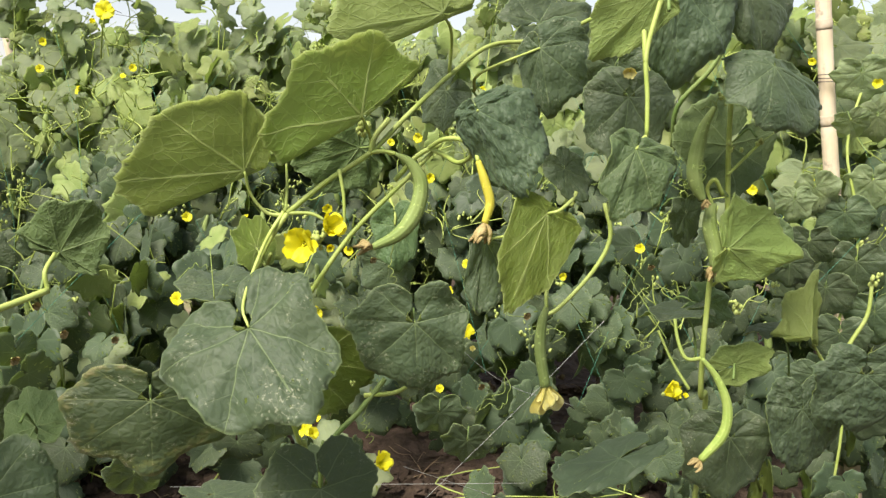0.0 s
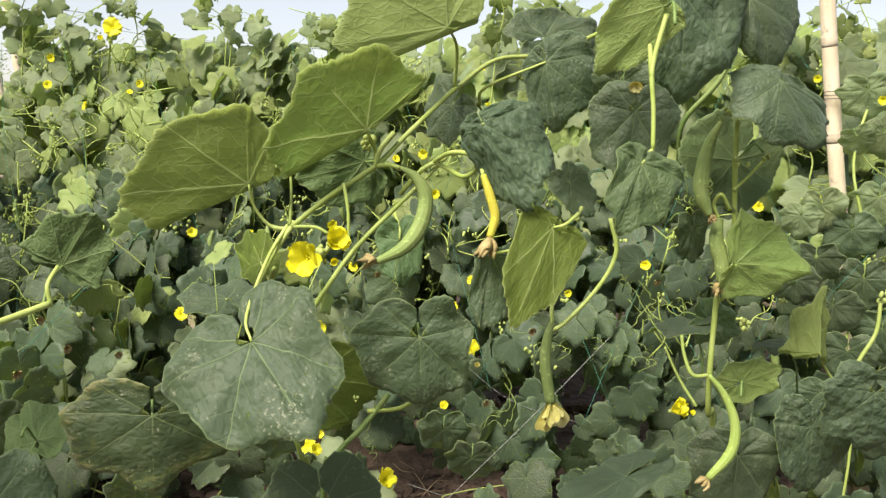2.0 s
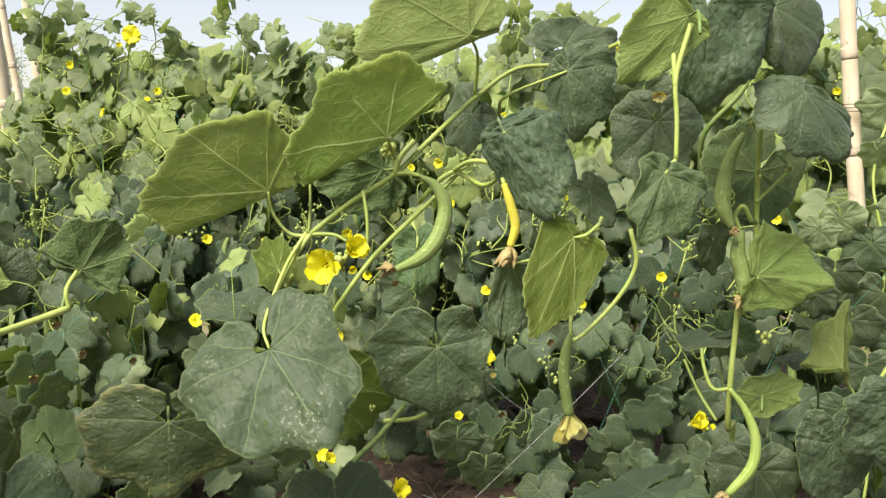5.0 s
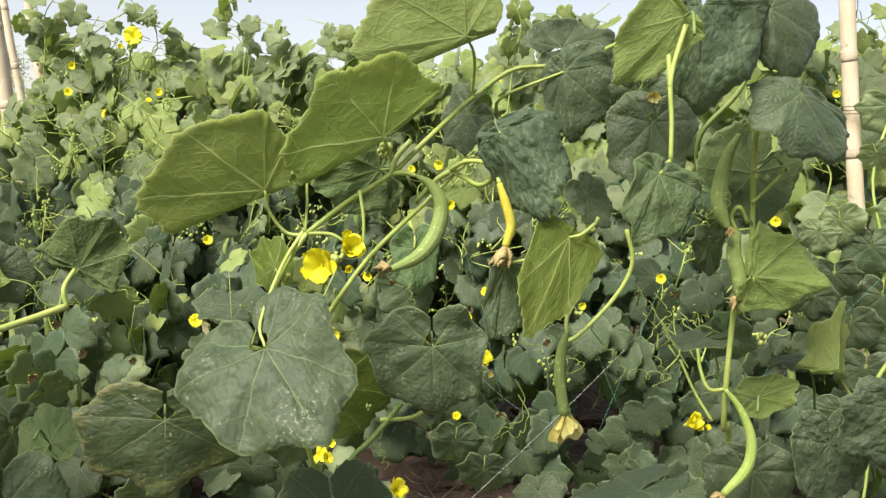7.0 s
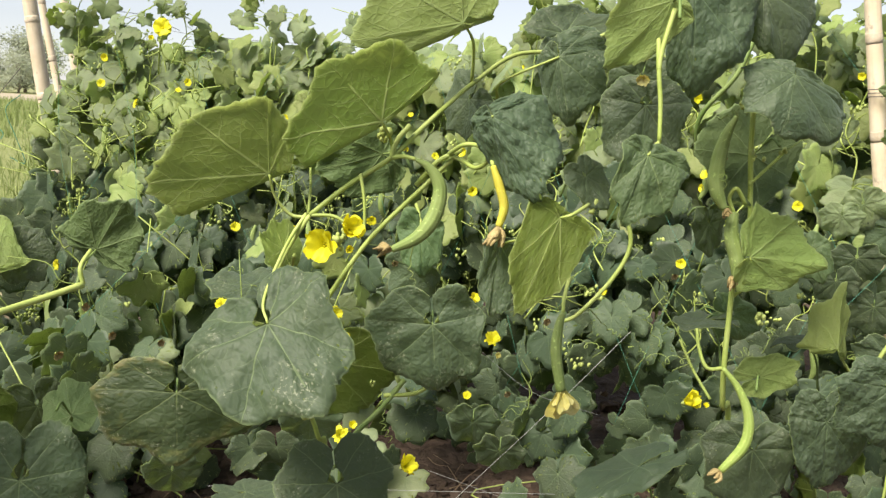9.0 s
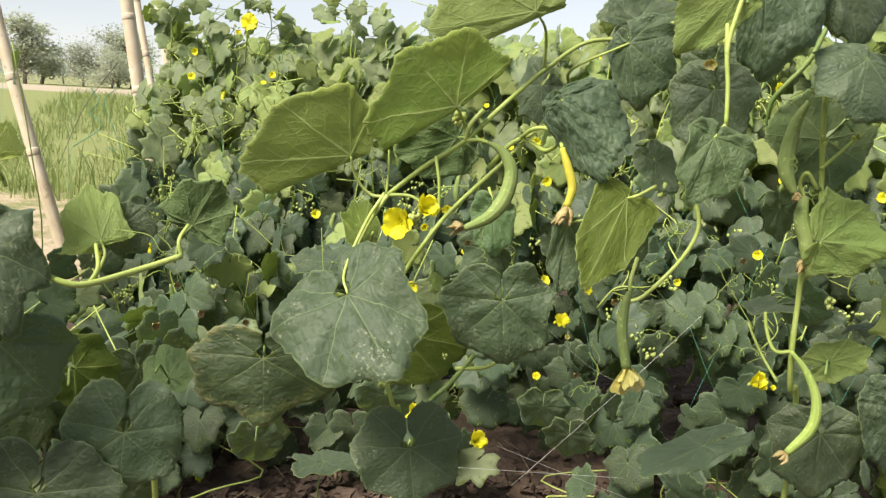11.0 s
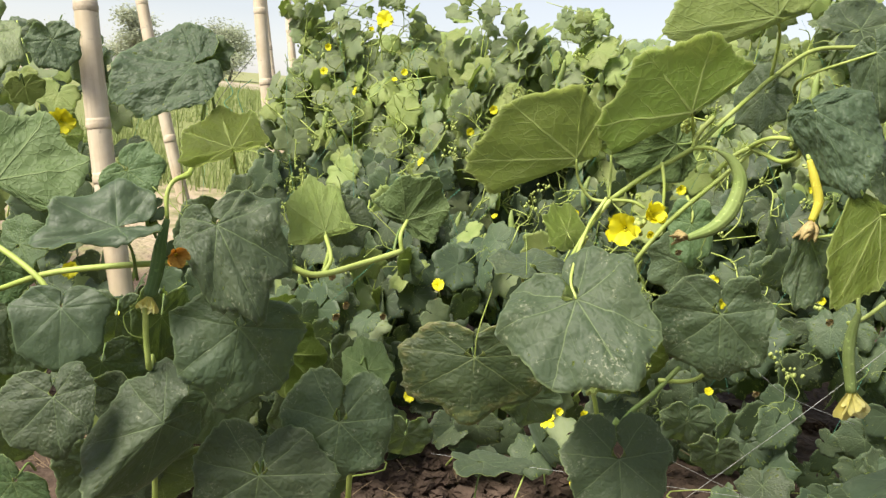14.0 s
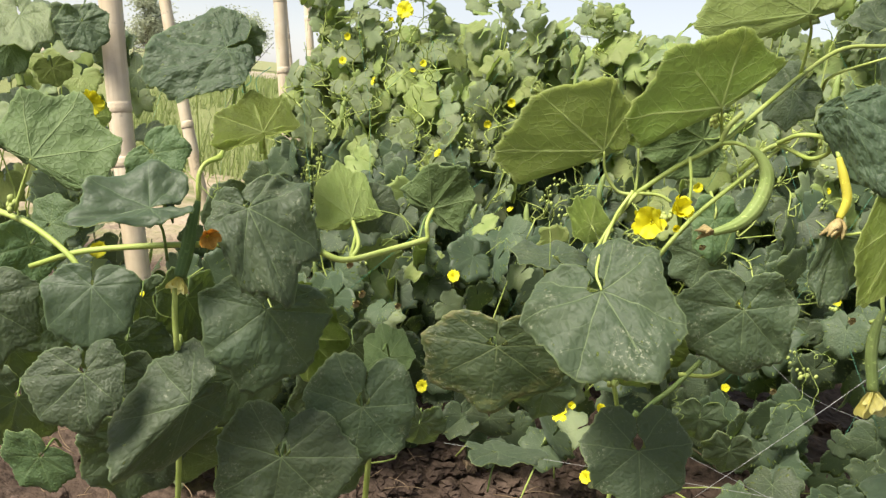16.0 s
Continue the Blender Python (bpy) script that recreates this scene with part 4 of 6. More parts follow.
        ob = new("stem", mesh_of("stem", v, f, ["stem"]))
        ob.location = line[0]
        adopt(ob, vine, base)
    return vine


for k in range(10):
    a = -1.40 + 0.52 * k
    row_vine(a, a + 0.56, 40 + k, 475 if k < 4 else 385, "trellised gourd vine with lobed green leaves and yellow flowers")
for k in range(7):
    a = -1.25 + 0.8 * k
    row_vine(a, a + 0.85, 70 + k, 130, "farther trellised gourd vine with small green leaves", 0.9, 0.5)


def trellis_net():
    # the slack net that the row climbs on: thin cords crossing aslant
    rng = np.random.RandomState(17)
    base = (0.4, 3.0, 0.1)
    net = thing("trellis_net", base, "thin green cord net stretched over the trellised row", "net", "trellis cords")
    for k in range(26):
        x, lean = -1.5 + 0.36 * (k // 2), (1 if k & 1 else -1) * rng.uniform(0.55, 0.8)
        pts = [row_surface(u, x + lean * u) + Vector((0, -0.17, 0.02 * rng.randn())) for u in (0.22, 0.5, 0.75, 1.03)]
        tube("cord", pts, [0.0005, 0.0005], "net", net, base, 4, 5)


trellis_net()


def unseen_shade_row():
    """Unseen row added across the path, to hold back low sky light."""
    rng = np.random.RandomState(61)
    for k in range(4):
        x0 = -3.4 + 2.0 * k
        base = (x0 + 1.0, -1.35, 0.03)
        vine = thing("trellis_vine", base, "unseen trellised gourd vine with broad green leaves, added across the path for shade", "gourd vine", "trellised row")
        for j in range(56):
            p = Vector((x0 + 2.0 * rng.rand(), -1.35 + 0.2 * rng.randn(), 0.12 + 1.6 * rng.rand()))
            ob = row_leaf(vine, base, p, rng.uniform(0.13, 0.19), rng, 50, 110, j % 2 == 0)
            ob.rotation_euler.z += math.pi
        for j in range(3):
            x = x0 + 2.0 * rng.rand()
            pts = [(x + 0.05 * rng.randn(), -1.35 + 0.05 * rng.randn(), 0.02 + 0.42 * i) for i in range(5)]
            v, f, uvs = tube_data(smooth_line(pts, 4) - np.array(pts[0]), [0.004, 0.003], 6)
            ob = new("stem", mesh_of("stem", v, f, ["stem_dark"], uvs=uvs))
            ob.location = pts[0]
            adopt(ob, vine, base)


unseen_shade_row()


def row_shoot(x, y, z, rise, seed, count=6):
    """A young shoot that stands up over the top of the row."""
    rng = np.random.RandomState(seed)
    base = (x, y, z)
    vine = thing("vine_shoot", base, "young gourd shoot rising over the trellised row", "gourd vine", "vine shoots")
    pts = [(x, y, z - 0.25), (x + 0.02 * rng.randn(), y, z), (x + 0.05 * rng.randn(), y, z + rise * 0.6), (x + 0.07 * rng.randn(), y - 0.02, z + rise)]
    line = smooth_line(pts, 5)
    v, f, uvs = tube_data(line - line[0], [0.0026, 0.0016], 6)
    ob = new("stem", mesh_of("stem", v, f, ["stem"], uvs=uvs))
    ob.location = line[0]
    adopt(ob, vine, base)
    for k in range(count):
        q = line[int(rng.uniform(0.3, 1.0) * (len(line) - 1))]
        p = Vector(q) + Vector((rng.uniform(-0.08, 0.08), rng.uniform(-0.06, 0.06), rng.uniform(-0.03, 0.03)))
        row_leaf(vine, base, p, rng.uniform(0.035, 0.065), rng, 20, 100)
        v, f, uvs = tube_data(np.array([q, (np.array(q) + np.array(p)) / 2 + (0, 0, 0.01), p]) - np.array(q), [0.0014, 0.0010], 5)
        st = new("petiole", mesh_of("petiole", v, f, ["stem"], uvs=uvs))
        st.location = q
        adopt(st, vine, base)
    return vine


row_shoot(-0.980, 3.300, 1.491, 0.16, 300, 7)
row_shoot(-0.557, 3.300, 1.489, 0.16, 301, 5)
row_shoot(-1.349, 3.250, 1.407, 0.2, 302, 9)
row_shoot(-1.220, 3.300, 1.417, 0.12, 303, 6)
row_shoot(-1.369, 3.300, 1.361, 0.2, 304, 8)
row_shoot(-0.129, 3.300, 1.451, 0.12, 305, 6)
row_shoot(-0.123, 3.300, 1.420, 0.1, 306, 5)
row_shoot(-0.570, 3.350, 1.471, 0.08, 307, 3)
row_shoot(1.513, 3.300, 1.495, 0.1, 308, 6)
row_shoot(0.455, 3.200, 1.471, 0.18, 309, 9)
row_shoot(0.613, 3.150, 1.460, 0.16, 310, 9)
row_shoot(0.797, 3.200, 1.487, 0.18, 311, 9)
row_shoot(1.413, 3.200, 1.496, 0.18, 312, 9)
row_shoot(1.596, 3.100, 1.503, 0.16, 313, 8)
row_shoot(-0.559, 3.300, 1.417, 0.14, 314, 8)
row_shoot(-0.896, 3.300, 1.409, 0.12, 315, 7)


def creeping_vine(x0, x1, y0, y1, seed, count, label):
    """A vine that creeps over the soil between the rows."""
    rng = np.random.RandomState(seed)
    base = ((x0 + x1) / 2, (y0 + y1) / 2, 0.03)
    vine = thing("creeping_vine", base, label, "gourd vine", "creeping vines")
    for k in range(count):
        p = Vector((rng.uniform(x0, x1), rng.uniform(y0, y1), rng.uniform(0.08, 0.30)))
        # Every creeping leaf in the dark tones, as shade close to the soil.
        row_leaf(vine, base, p, rng.uniform(0.045, 0.072), rng, 60, 114, True)
    for k in range(4):
        a = rng.uniform(x0, x1)
        pts = [(a + 0.12 * j * rng.uniform(-1, 1), y0 + (y1 - y0) * j / 4, 0.08 + 0.06 * rng.rand()) for j in range(5)]
        v, f, uvs = tube_data(smooth_line(pts, 4) - np.array(pts[0]), [0.003, 0.002], 6)
        ob = new("stem", mesh_of("stem", v, f, ["stem"], uvs=uvs))
        ob.location = pts[0]
        adopt(ob, vine, base)
    return vine


creeping_vine(0.50, 1.3, 1.9, 2.75, 81, 30, "creeping gourd vine with lobed leaves over the soil")
creeping_vine(1.2, 2.2, 1.75, 2.6, 82, 46, "creeping gourd vine with lobed leaves over the soil")


def side_vine(x0, x1, y0, y1, z1, seed, count, label):
    """A bushy vine at the row end, thick with leaves from the soil up."""
    rng = np.random.RandomState(seed)
    base = ((x0 + x1) / 2, (y0 + y1) / 2, 0.03)
    vine = thing("bushy_vine", base, label, "gourd vine", "creeping vines")
    for k in range(count):
        p = Vector((rng.uniform(x0, x1), rng.uniform(y0, y1), 0.10 + (z1 - 0.10) * rng.rand()))
        row_leaf(vine, base, p, rng.uniform(0.055, 0.095), rng, 20, 105, rng.rand() < 0.7)
    for k in range(7):
        a, b = rng.uniform(x0, x1), rng.uniform(y0, y1)
        pts = [(a + 0.06 * rng.randn(), b + 0.05 * rng.randn(), 0.03 + z1 * j / 4) for j in range(5)]
        v, f, uvs = tube_data(smooth_line(pts, 4) - np.array(pts[0]), [0.003, 0.002], 6)
        ob = new("stem", mesh_of("stem", v, f, ["stem"], uvs=uvs))
        ob.location = pts[0]
        adopt(ob, vine, base)
    for k in range(4):
        ob = new("flower", ROW_FLOWERS[rng.randint(3)])
        p = Vector((rng.uniform(x0, x1), y0 - 0.05, z1 * rng.rand()))
        ob.matrix_basis = Matrix.Translation(p) @ pose(0, 0, 0, rng.uniform(50, 110), rng.normal(0, 25), rng.normal(0, 30)) @ Matrix.Diagonal((0.02, 0.02, 0.02, 1))
        adopt(ob, vine, base)
    return vine


side_vine(-2.1, -1.33, 1.9, 2.5, 1.28, 91, 150, "bushy gourd vine crowding a bamboo pole at the row end")
side_vine(-1.30, -0.45, 1.85, 2.5, 0.62, 92, 120, "low bushy gourd vine between the bamboo poles")
side_vine(-0.75, 0.25, 2.30, 2.75, 0.80, 93, 105, "low bushy gourd vine before the trellised row")
creeping_vine(-1.1, -0.5, 1.9, 2.6, 83, 50, "creeping gourd vine with lobed leaves over the soil")


# ---- the near vines ----
vine_mid = vine_thing((0.420, 1.180, 0.0), "gourd vine with large hanging leaves, yellow flowers and curved young gourds")
vine_low = vine_thing((0.300, 1.120, 0.0), "low gourd vine with marked leaves close to the soil")
vine_right = vine_thing((0.860, 1.300, 0.0), "gourd vine with drooping dark leaves and hanging young gourds")
vine_far = vine_thing((-0.95, 3.300, 0.0), "flowering gourd shoot at the top of the trellised row")
vine_left = vine_thing((0.020, 0.960, 0.0), "gourd vine with broad dark leaves crowding round a hanging gourd")
stem(vine_mid, [(0.328, 1.105, 1.105), (0.366, 1.125, 1.140), (0.409, 1.145, 1.172), (0.437, 1.174, 1.206), (0.464, 1.213, 1.239), (0.485, 1.250, 1.263), (0.528, 1.302, 1.301), (0.591, 1.329, 1.313), (0.652, 1.360, 1.343), (0.707, 1.392, 1.380)], 0.0029, 0.0027, "stem")
stem(vine_mid, [(0.328, 1.105, 1.105), (0.307, 1.096, 1.067), (0.288, 1.085, 1.018)], 0.0027, 0.0024, "stem")
stem(vine_mid, [(0.482, 1.193, 1.185), (0.451, 1.174, 1.148), (0.394, 1.139, 1.084), (0.360, 1.114, 1.029), (0.330, 1.102, 0.975), (0.312, 1.092, 0.960), (0.319, 1.096, 0.916), (0.343, 1.112, 0.844), (0.350, 1.127, 0.750), (0.350, 1.147, 0.000)], 0.0026, 0.003, "stem")
stem(vine_mid, [(0.429, 1.188, 0.897), (0.402, 1.170, 0.860), (0.372, 1.150, 0.822), (0.361, 1.151, 0.742), (0.361, 1.171, 0.000)], 0.0033, 0.0036, "stem_dark")
stem(vine_mid, [(0.479, 1.210, 0.913), (0.448, 1.192, 0.882), (0.406, 1.175, 0.878)], 0.0024, 0.0028, "stem")
stem(vine_mid, [(0.339, 1.092, 0.966), (0.345, 1.086, 0.924), (0.350, 1.100, 0.879)], 0.0022, 0.0024, "stem")
stem(vine_mid, [(0.328, 1.105, 1.105), (0.353, 1.107, 1.106), (0.368, 1.107, 1.100)], 0.0022, 0.0018, "stem")
stem(vine_mid, [(0.378, 1.128, 1.153), (0.385, 1.123, 1.123), (0.387, 1.121, 1.087)], 0.002, 0.0016, "stem")
stem(vine_mid, [(0.326, 1.105, 1.107), (0.323, 1.120, 1.132), (0.318, 1.134, 1.155)], 0.0018, 0.0014, "stem")
stem(vine_mid, [(0.426, 1.158, 1.209), (0.413, 1.148, 1.190), (0.409, 1.145, 1.172)], 0.0032, 0.003, "stem")
leaf(vine_mid, pose(0.286, 1.089, 1.149, -82.2, 83.4, 28.0), 0.123, 0.163, "thin", [(0.290, 1.098, 1.124), (0.305, 1.106, 1.104), (0.325, 1.108, 1.102)], heel=0.38, skew=-0.08, below="under", lobes=0.03, crinkle=0.8, tucks=((24, 125),))
leaf(vine_mid, pose(0.404, 1.111, 1.212, 85.3, 44.8, -165.0), 0.088, 0.204, "thin", [(0.406, 1.151, 1.191), (0.410, 1.148, 1.171)], heel=0.23, skew=0.12, below="under", lobes=0.10, crinkle=0.8, tucks=((72, 125), (-102, 120)))
leaf(vine_mid, pose(0.477, 1.181, 1.326, -118.4, 74.5, -12.8), 0.132, 0.133, "thin", [(0.484, 1.228, 1.307), (0.482, 1.250, 1.263)], heel=0.53, skew=-0.31, below="under_fresh", lobes=0.05, crinkle=0.6, tucks=((18, 120),))
leaf(vine_mid, pose(0.320, 1.003, 1.007, -36.1, 31.5, -152.0), 0.118, 0.172, "spotted", [(0.308, 1.023, 1.027), (0.310, 1.081, 1.073), (0.323, 1.108, 1.106)], heel=0.76, skew=0.10, lobes=0.10, droop=0.12, crinkle=1.1, hole=0.18, basal=(0.95, 1.0))
leaf(vine_mid, pose(0.467, 1.142, 0.983, -85.3, 5.6, -170.9), 0.084, 0.143, "spotted", heel=0.88, skew=0.12, lobes=0.07, droop=0.12, crinkle=1.0, hole=0.17)
leaf(vine_low, pose(0.202, 1.042, 0.906, -78.6, 0.6, -155.1), 0.082, 0.190, "yellowed", heel=0.76, skew=-0.04, lobes=0.10, droop=0.10, fold=-0.30, hole=0.15)
leaf(vine_low, pose(0.382, 1.061, 0.813, -60.6, 3.7, -153.3), 0.066, 0.139, "spotted", heel=1.27, skew=0.04, lobes=0.08, droop=0.1, crinkle=0.9, hole=0.14)
leaf(vine_mid, pose(0.385, 1.203, 1.172, -101.3, 74.7, 25.9), 0.085, 0.095, "top", heel=0.45, skew=0.01, below="under_deep", lobes=0.05, hole=0.02)
leaf(vine_mid, pose(0.330, 1.168, 0.918, -96.1, 20.2, 36.2), 0.067, 0.168, "top", [(0.355, 1.166, 0.925), (0.331, 1.127, 0.938)], heel=1.14, skew=0.24, below="under", lobes=0.06)
leaf(vine_mid, pose(0.265, 1.200, 1.044, 152.4, 22.1, -157.6), 0.072, 0.055, "top", [(0.282, 1.178, 1.029), (0.302, 1.133, 1.053)])
leaf(vine_mid, pose(0.217, 1.217, 0.991, 11.4, -2.8, 52.2), 0.066, 0.120, "top", [(0.204, 1.232, 0.968), (0.206, 1.257, 0.939)])
leaf(vine_mid, pose(0.400, 1.385, 0.994, -102.8, -54.7, 170.1), 0.059, 0.097, "top", [(0.407, 1.397, 1.000), (0.391, 1.439, 1.016)])
leaf(vine_mid, pose(0.411, 1.347, 1.058, -78.5, 5.7, -171.1), 0.066, 0.070, "young", [(0.410, 1.350, 1.073), (0.398, 1.373, 1.093)])
flower(vine_mid, pose(0.352, 1.091, 1.076, 84.2, -4.6, -9.2), 0.0239, 42)
flower(vine_mid, pose(0.373, 1.095, 1.092, 62.1, 19.2, 41.5), 0.0203, 30)
buds(vine_mid, (0.366, 1.093, 1.081), 0.0102, 14)
flower(vine_mid, pose(0.377, 1.092, 1.074, 96.6, -6.9, 32.9), 0.0066, 30)
flower(vine_mid, pose(0.357, 1.117, 0.962, 72.1, 4.9, 32.6), 0.0180, 45)
flower(vine_mid, pose(0.336, 1.128, 0.957, 57.5, -21.9, -19.1), 0.0100, 40)
flower(vine_mid, pose(0.090, 2.150, 0.384, 58.7, -15.3, 5.9), 0.0266, 70, wide=0.55)
flower(vine_mid, pose(0.111, 2.163, 0.408, 56.7, 11.6, 46.3), 0.0148, 40)
flower(vine_mid, pose(0.284, 1.422, 0.709, 56.5, 13.3, 28.4), 0.0114, 45)
flower(vine_mid, pose(0.389, 1.422, 0.668, 45.4, 29.5, 34.0), 0.0228, 35)
flower(vine_mid, pose(0.356, 1.120, 0.990, 46.6, 7.0, 23.6), 0.0098, 55)
flower(vine_mid, pose(0.341, 1.147, 0.952, 67.7, -13.3, -9.7), 0.0091, 35)
flower(vine_mid, pose(0.477, 1.486, 0.935, 48.5, 13.8, 31.4), 0.0100, 50)
flower(vine_mid, pose(0.511, 1.481, 0.869, 34.0, -0.1, 15.1), 0.0164, 45)
flower(vine_mid, pose(0.523, 1.479, 0.848, 63.6, -6.2, 7.0), 0.0064, 30, "petal_old")
flower(vine_mid, pose(0.470, 1.552, 0.748, 40.5, -6.6, 10.1), 0.0089, 55)
buds(vine_mid, (0.337, 1.094, 0.876), 0.0100, 12)
buds(vine_mid, (0.397, 1.148, 1.197), 0.0117, 12)
buds(vine_mid, (0.392, 1.173, 0.894), 0.0056, 6)
gourd(vine_mid, [(0.436, 1.147, 1.172), (0.453, 1.151, 1.162), (0.465, 1.153, 1.140), (0.461, 1.146, 1.109), (0.445, 1.135, 1.085), (0.418, 1.125, 1.070)], [0.0019, 0.0049, 0.0074, 0.0085, 0.0090, 0.0070, 0.0037], "gourd", "withered", 0.0161, [(0.436, 1.147, 1.172), (0.423, 1.146, 1.174), (0.409, 1.145, 1.172)])
gourd(vine_mid, [(0.529, 1.093, 1.174), (0.538, 1.089, 1.152), (0.544, 1.086, 1.132), (0.540, 1.081, 1.112)], [0.0029, 0.0046, 0.0049, 0.0046, 0.0035], "gourd_yellow", "withered", 0.0196, [(0.529, 1.093, 1.174), (0.523, 1.105, 1.186), (0.507, 1.125, 1.193), (0.487, 1.154, 1.190), (0.469, 1.181, 1.178)])
stem(vine_mid, [(0.469, 1.181, 1.178), (0.487, 1.171, 1.172), (0.505, 1.141, 1.167), (0.519, 1.123, 1.175), (0.520, 1.115, 1.185)], 0.0028, 0.0024, "stem")
stem(vine_mid, [(0.482, 1.183, 1.183), (0.457, 1.178, 1.169), (0.432, 1.181, 1.139)], 0.0028, 0.003, "stem")
tendril(vine_mid, [(0.326, 1.105, 1.108), (0.316, 1.109, 1.133), (0.301, 1.123, 1.158)], 0.002, 9)
tendril(vine_mid, [(0.225, 1.165, 0.987), (0.220, 1.171, 1.019), (0.212, 1.186, 1.043)], 0, 0)
tendril(vine_mid, [(0.562, 1.448, 0.856), (0.579, 1.447, 0.824), (0.565, 1.434, 0.789), (0.535, 1.420, 0.774)], 0.006, 3)
flower(vine_far, pose(-0.894, 3.101, 1.454, 72.0, -8.9, 15.0), 0.0364, 66)
flower(vine_far, pose(-1.026, 3.256, 1.425, 65.2, 5.9, 25.7), 0.0150, 35)
stem(vine_far, [(-0.904, 3.121, 1.456), (-0.937, 3.158, 1.394), (-1.013, 3.287, 1.294)], 0.003, 0.003, "stem")
stem(vine_right, [(0.700, 1.119, 1.342), (0.691, 1.110, 1.303), (0.689, 1.105, 1.280), (0.693, 1.100, 1.248), (0.695, 1.092, 1.209)], 0.0027, 0.0022, "stem")
stem(vine_right, [(0.688, 1.133, 1.316), (0.689, 1.105, 1.280)], 0.0026, 0.003, "stem")
stem(vine_right, [(0.822, 1.285, 1.255), (0.825, 1.284, 1.201), (0.833, 1.294, 1.145), (0.837, 1.295, 1.095), (0.826, 1.294, 1.044), (0.825, 1.291, 0.977), (0.824, 1.281, 0.924), (0.830, 1.291, 0.871), (0.848, 1.325, 0.777), (0.848, 1.345, 0.000)], 0.0032, 0.0038, "stem")
stem(vine_right, [(0.829, 1.287, 1.159), (0.859, 1.305, 1.188), (0.869, 1.308, 1.199)], 0.0022, 0.0018, "stem")
stem(vine_right, [(0.824, 1.281, 0.924), (0.803, 1.279, 0.923), (0.793, 1.293, 0.944), (0.790, 1.307, 0.966)], 0.0026, 0.0022, "stem")
stem(vine_right, [(0.810, 1.272, 0.884), (0.790, 1.296, 0.912), (0.771, 1.312, 0.948)], 0.002, 0.0018, "stem")
stem(vine_right, [(0.682, 1.277, 1.116), (0.692, 1.270, 1.075), (0.674, 1.260, 1.033), (0.635, 1.248, 0.986), (0.614, 1.244, 0.974)], 0.003, 0.0026, "stem")
stem(vine_right, [(0.646, 1.277, 1.128), (0.640, 1.273, 1.110)], 0.004, 0.004, "stem")
stem(vine_right, [(0.845, 1.344, 1.394), (0.821, 1.330, 1.331), (0.803, 1.320, 1.288), (0.768, 1.328, 1.238), (0.771, 1.349, 1.187)], 0.0034, 0.003, "stem_dark")
stem(vine_right, [(0.755, 1.332, 1.369), (0.688, 1.318, 1.324), (0.656, 1.361, 1.343)], 0.004, 0.004, "stem")
leaf(vine_right, pose(0.726, 1.186, 1.372, -75.8, 4.8, -174.8), 0.109, 0.112, "puckered", heel=0.53, skew=-0.46, lobes=0.06, droop=0.2, fold=-0.2)
leaf(vine_right, pose(0.697, 1.119, 1.350, -71.3, 40.3, 4.9), 0.092, 0.076, "thin", heel=0.15, skew=-0.20, below="under_fresh", lobes=0.03, crinkle=0.5, hole=0.02)
leaf(vine_right, pose(0.686, 1.180, 1.246, -78.7, -1.6, 178.6), 0.080, 0.107, "top", heel=0.64, skew=0.03, lobes=0.06, droop=0.15, hole=0.14)
leaf(vine_right, pose(0.684, 1.078, 1.196, -63.0, -18.0, -176.4), 0.072, 0.078, "young", [(0.690, 1.091, 1.204), (0.695, 1.092, 1.209)], heel=0.42, skew=-0.26, lobes=0.12, droop=0.18, crinkle=1.2, hole=0.04)
leaf(vine_right, pose(0.526, 1.082, 1.225, -70.3, 32.1, -178.8), 0.098, 0.090, "puckered", [(0.514, 1.159, 1.205), (0.514, 1.175, 1.182)], heel=0.30, skew=-0.29, lobes=0.05, fold=-0.30, droop=0.15, crinkle=1.2, hole=0.02)
leaf(vine_right, pose(0.586, 1.202, 1.295, -80.1, 13.3, -179.6), 0.079, 0.090, "spotted", [(0.519, 1.243, 1.265), (0.511, 1.289, 1.245)], heel=0.68, skew=-0.34, fold=-0.35, droop=0.2, hole=0.02, basal=(0.7, 1.25))
leaf(vine_right, pose(0.478, 1.266, 1.243, -80.1, -42.4, 132.6), 0.055, 0.099, "top")
leaf(vine_right, pose(0.849, 1.221, 1.289, -58.1, -16.9, -160.0), 0.073, 0.154, "top", heel=0.45, skew=-0.32, lobes=0.05, droop=0.2, fold=-0.30, hole=0.02)
leaf(vine_right, pose(0.838, 1.334, 1.193, -126.2, 38.4, -6.8), 0.085, 0.128, "top", heel=1.21, skew=-0.11, below="under_deep", lobes=0.06)
leaf(vine_right, pose(0.835, 1.264, 1.072, -89.0, -86.3, 15.3), 0.093, 0.115, "thin", [(0.842, 1.282, 1.038), (0.830, 1.307, 1.013)], heel=0.27, skew=0.19, below="under_fresh", lobes=0.10, crinkle=0.9, hole=0.02, fold=0.15)
leaf(vine_right, pose(0.972, 1.328, 0.951, 118.9, -12.3, -171.8), 0.093, 0.073, "thin", [(0.996, 1.365, 0.922), (1.026, 1.381, 0.886)], heel=0.12, skew=0.13, below="under_fresh", fold=0.35, lobes=0.14, hole=0.02)
leaf(vine_right, pose(1.011, 1.245, 0.930, -78.9, -0.2, -171.9), 0.078, 0.155, "puckered", heel=0.76, skew=-0.13, lobes=0.12, droop=0.2, hole=0.12)
leaf(vine_right, pose(0.956, 1.279, 0.867, -78.4, 4.2, -169.4), 0.091, 0.109, "puckered", heel=0.73, skew=-0.06, lobes=0.05, droop=0.2, hole=0.02)
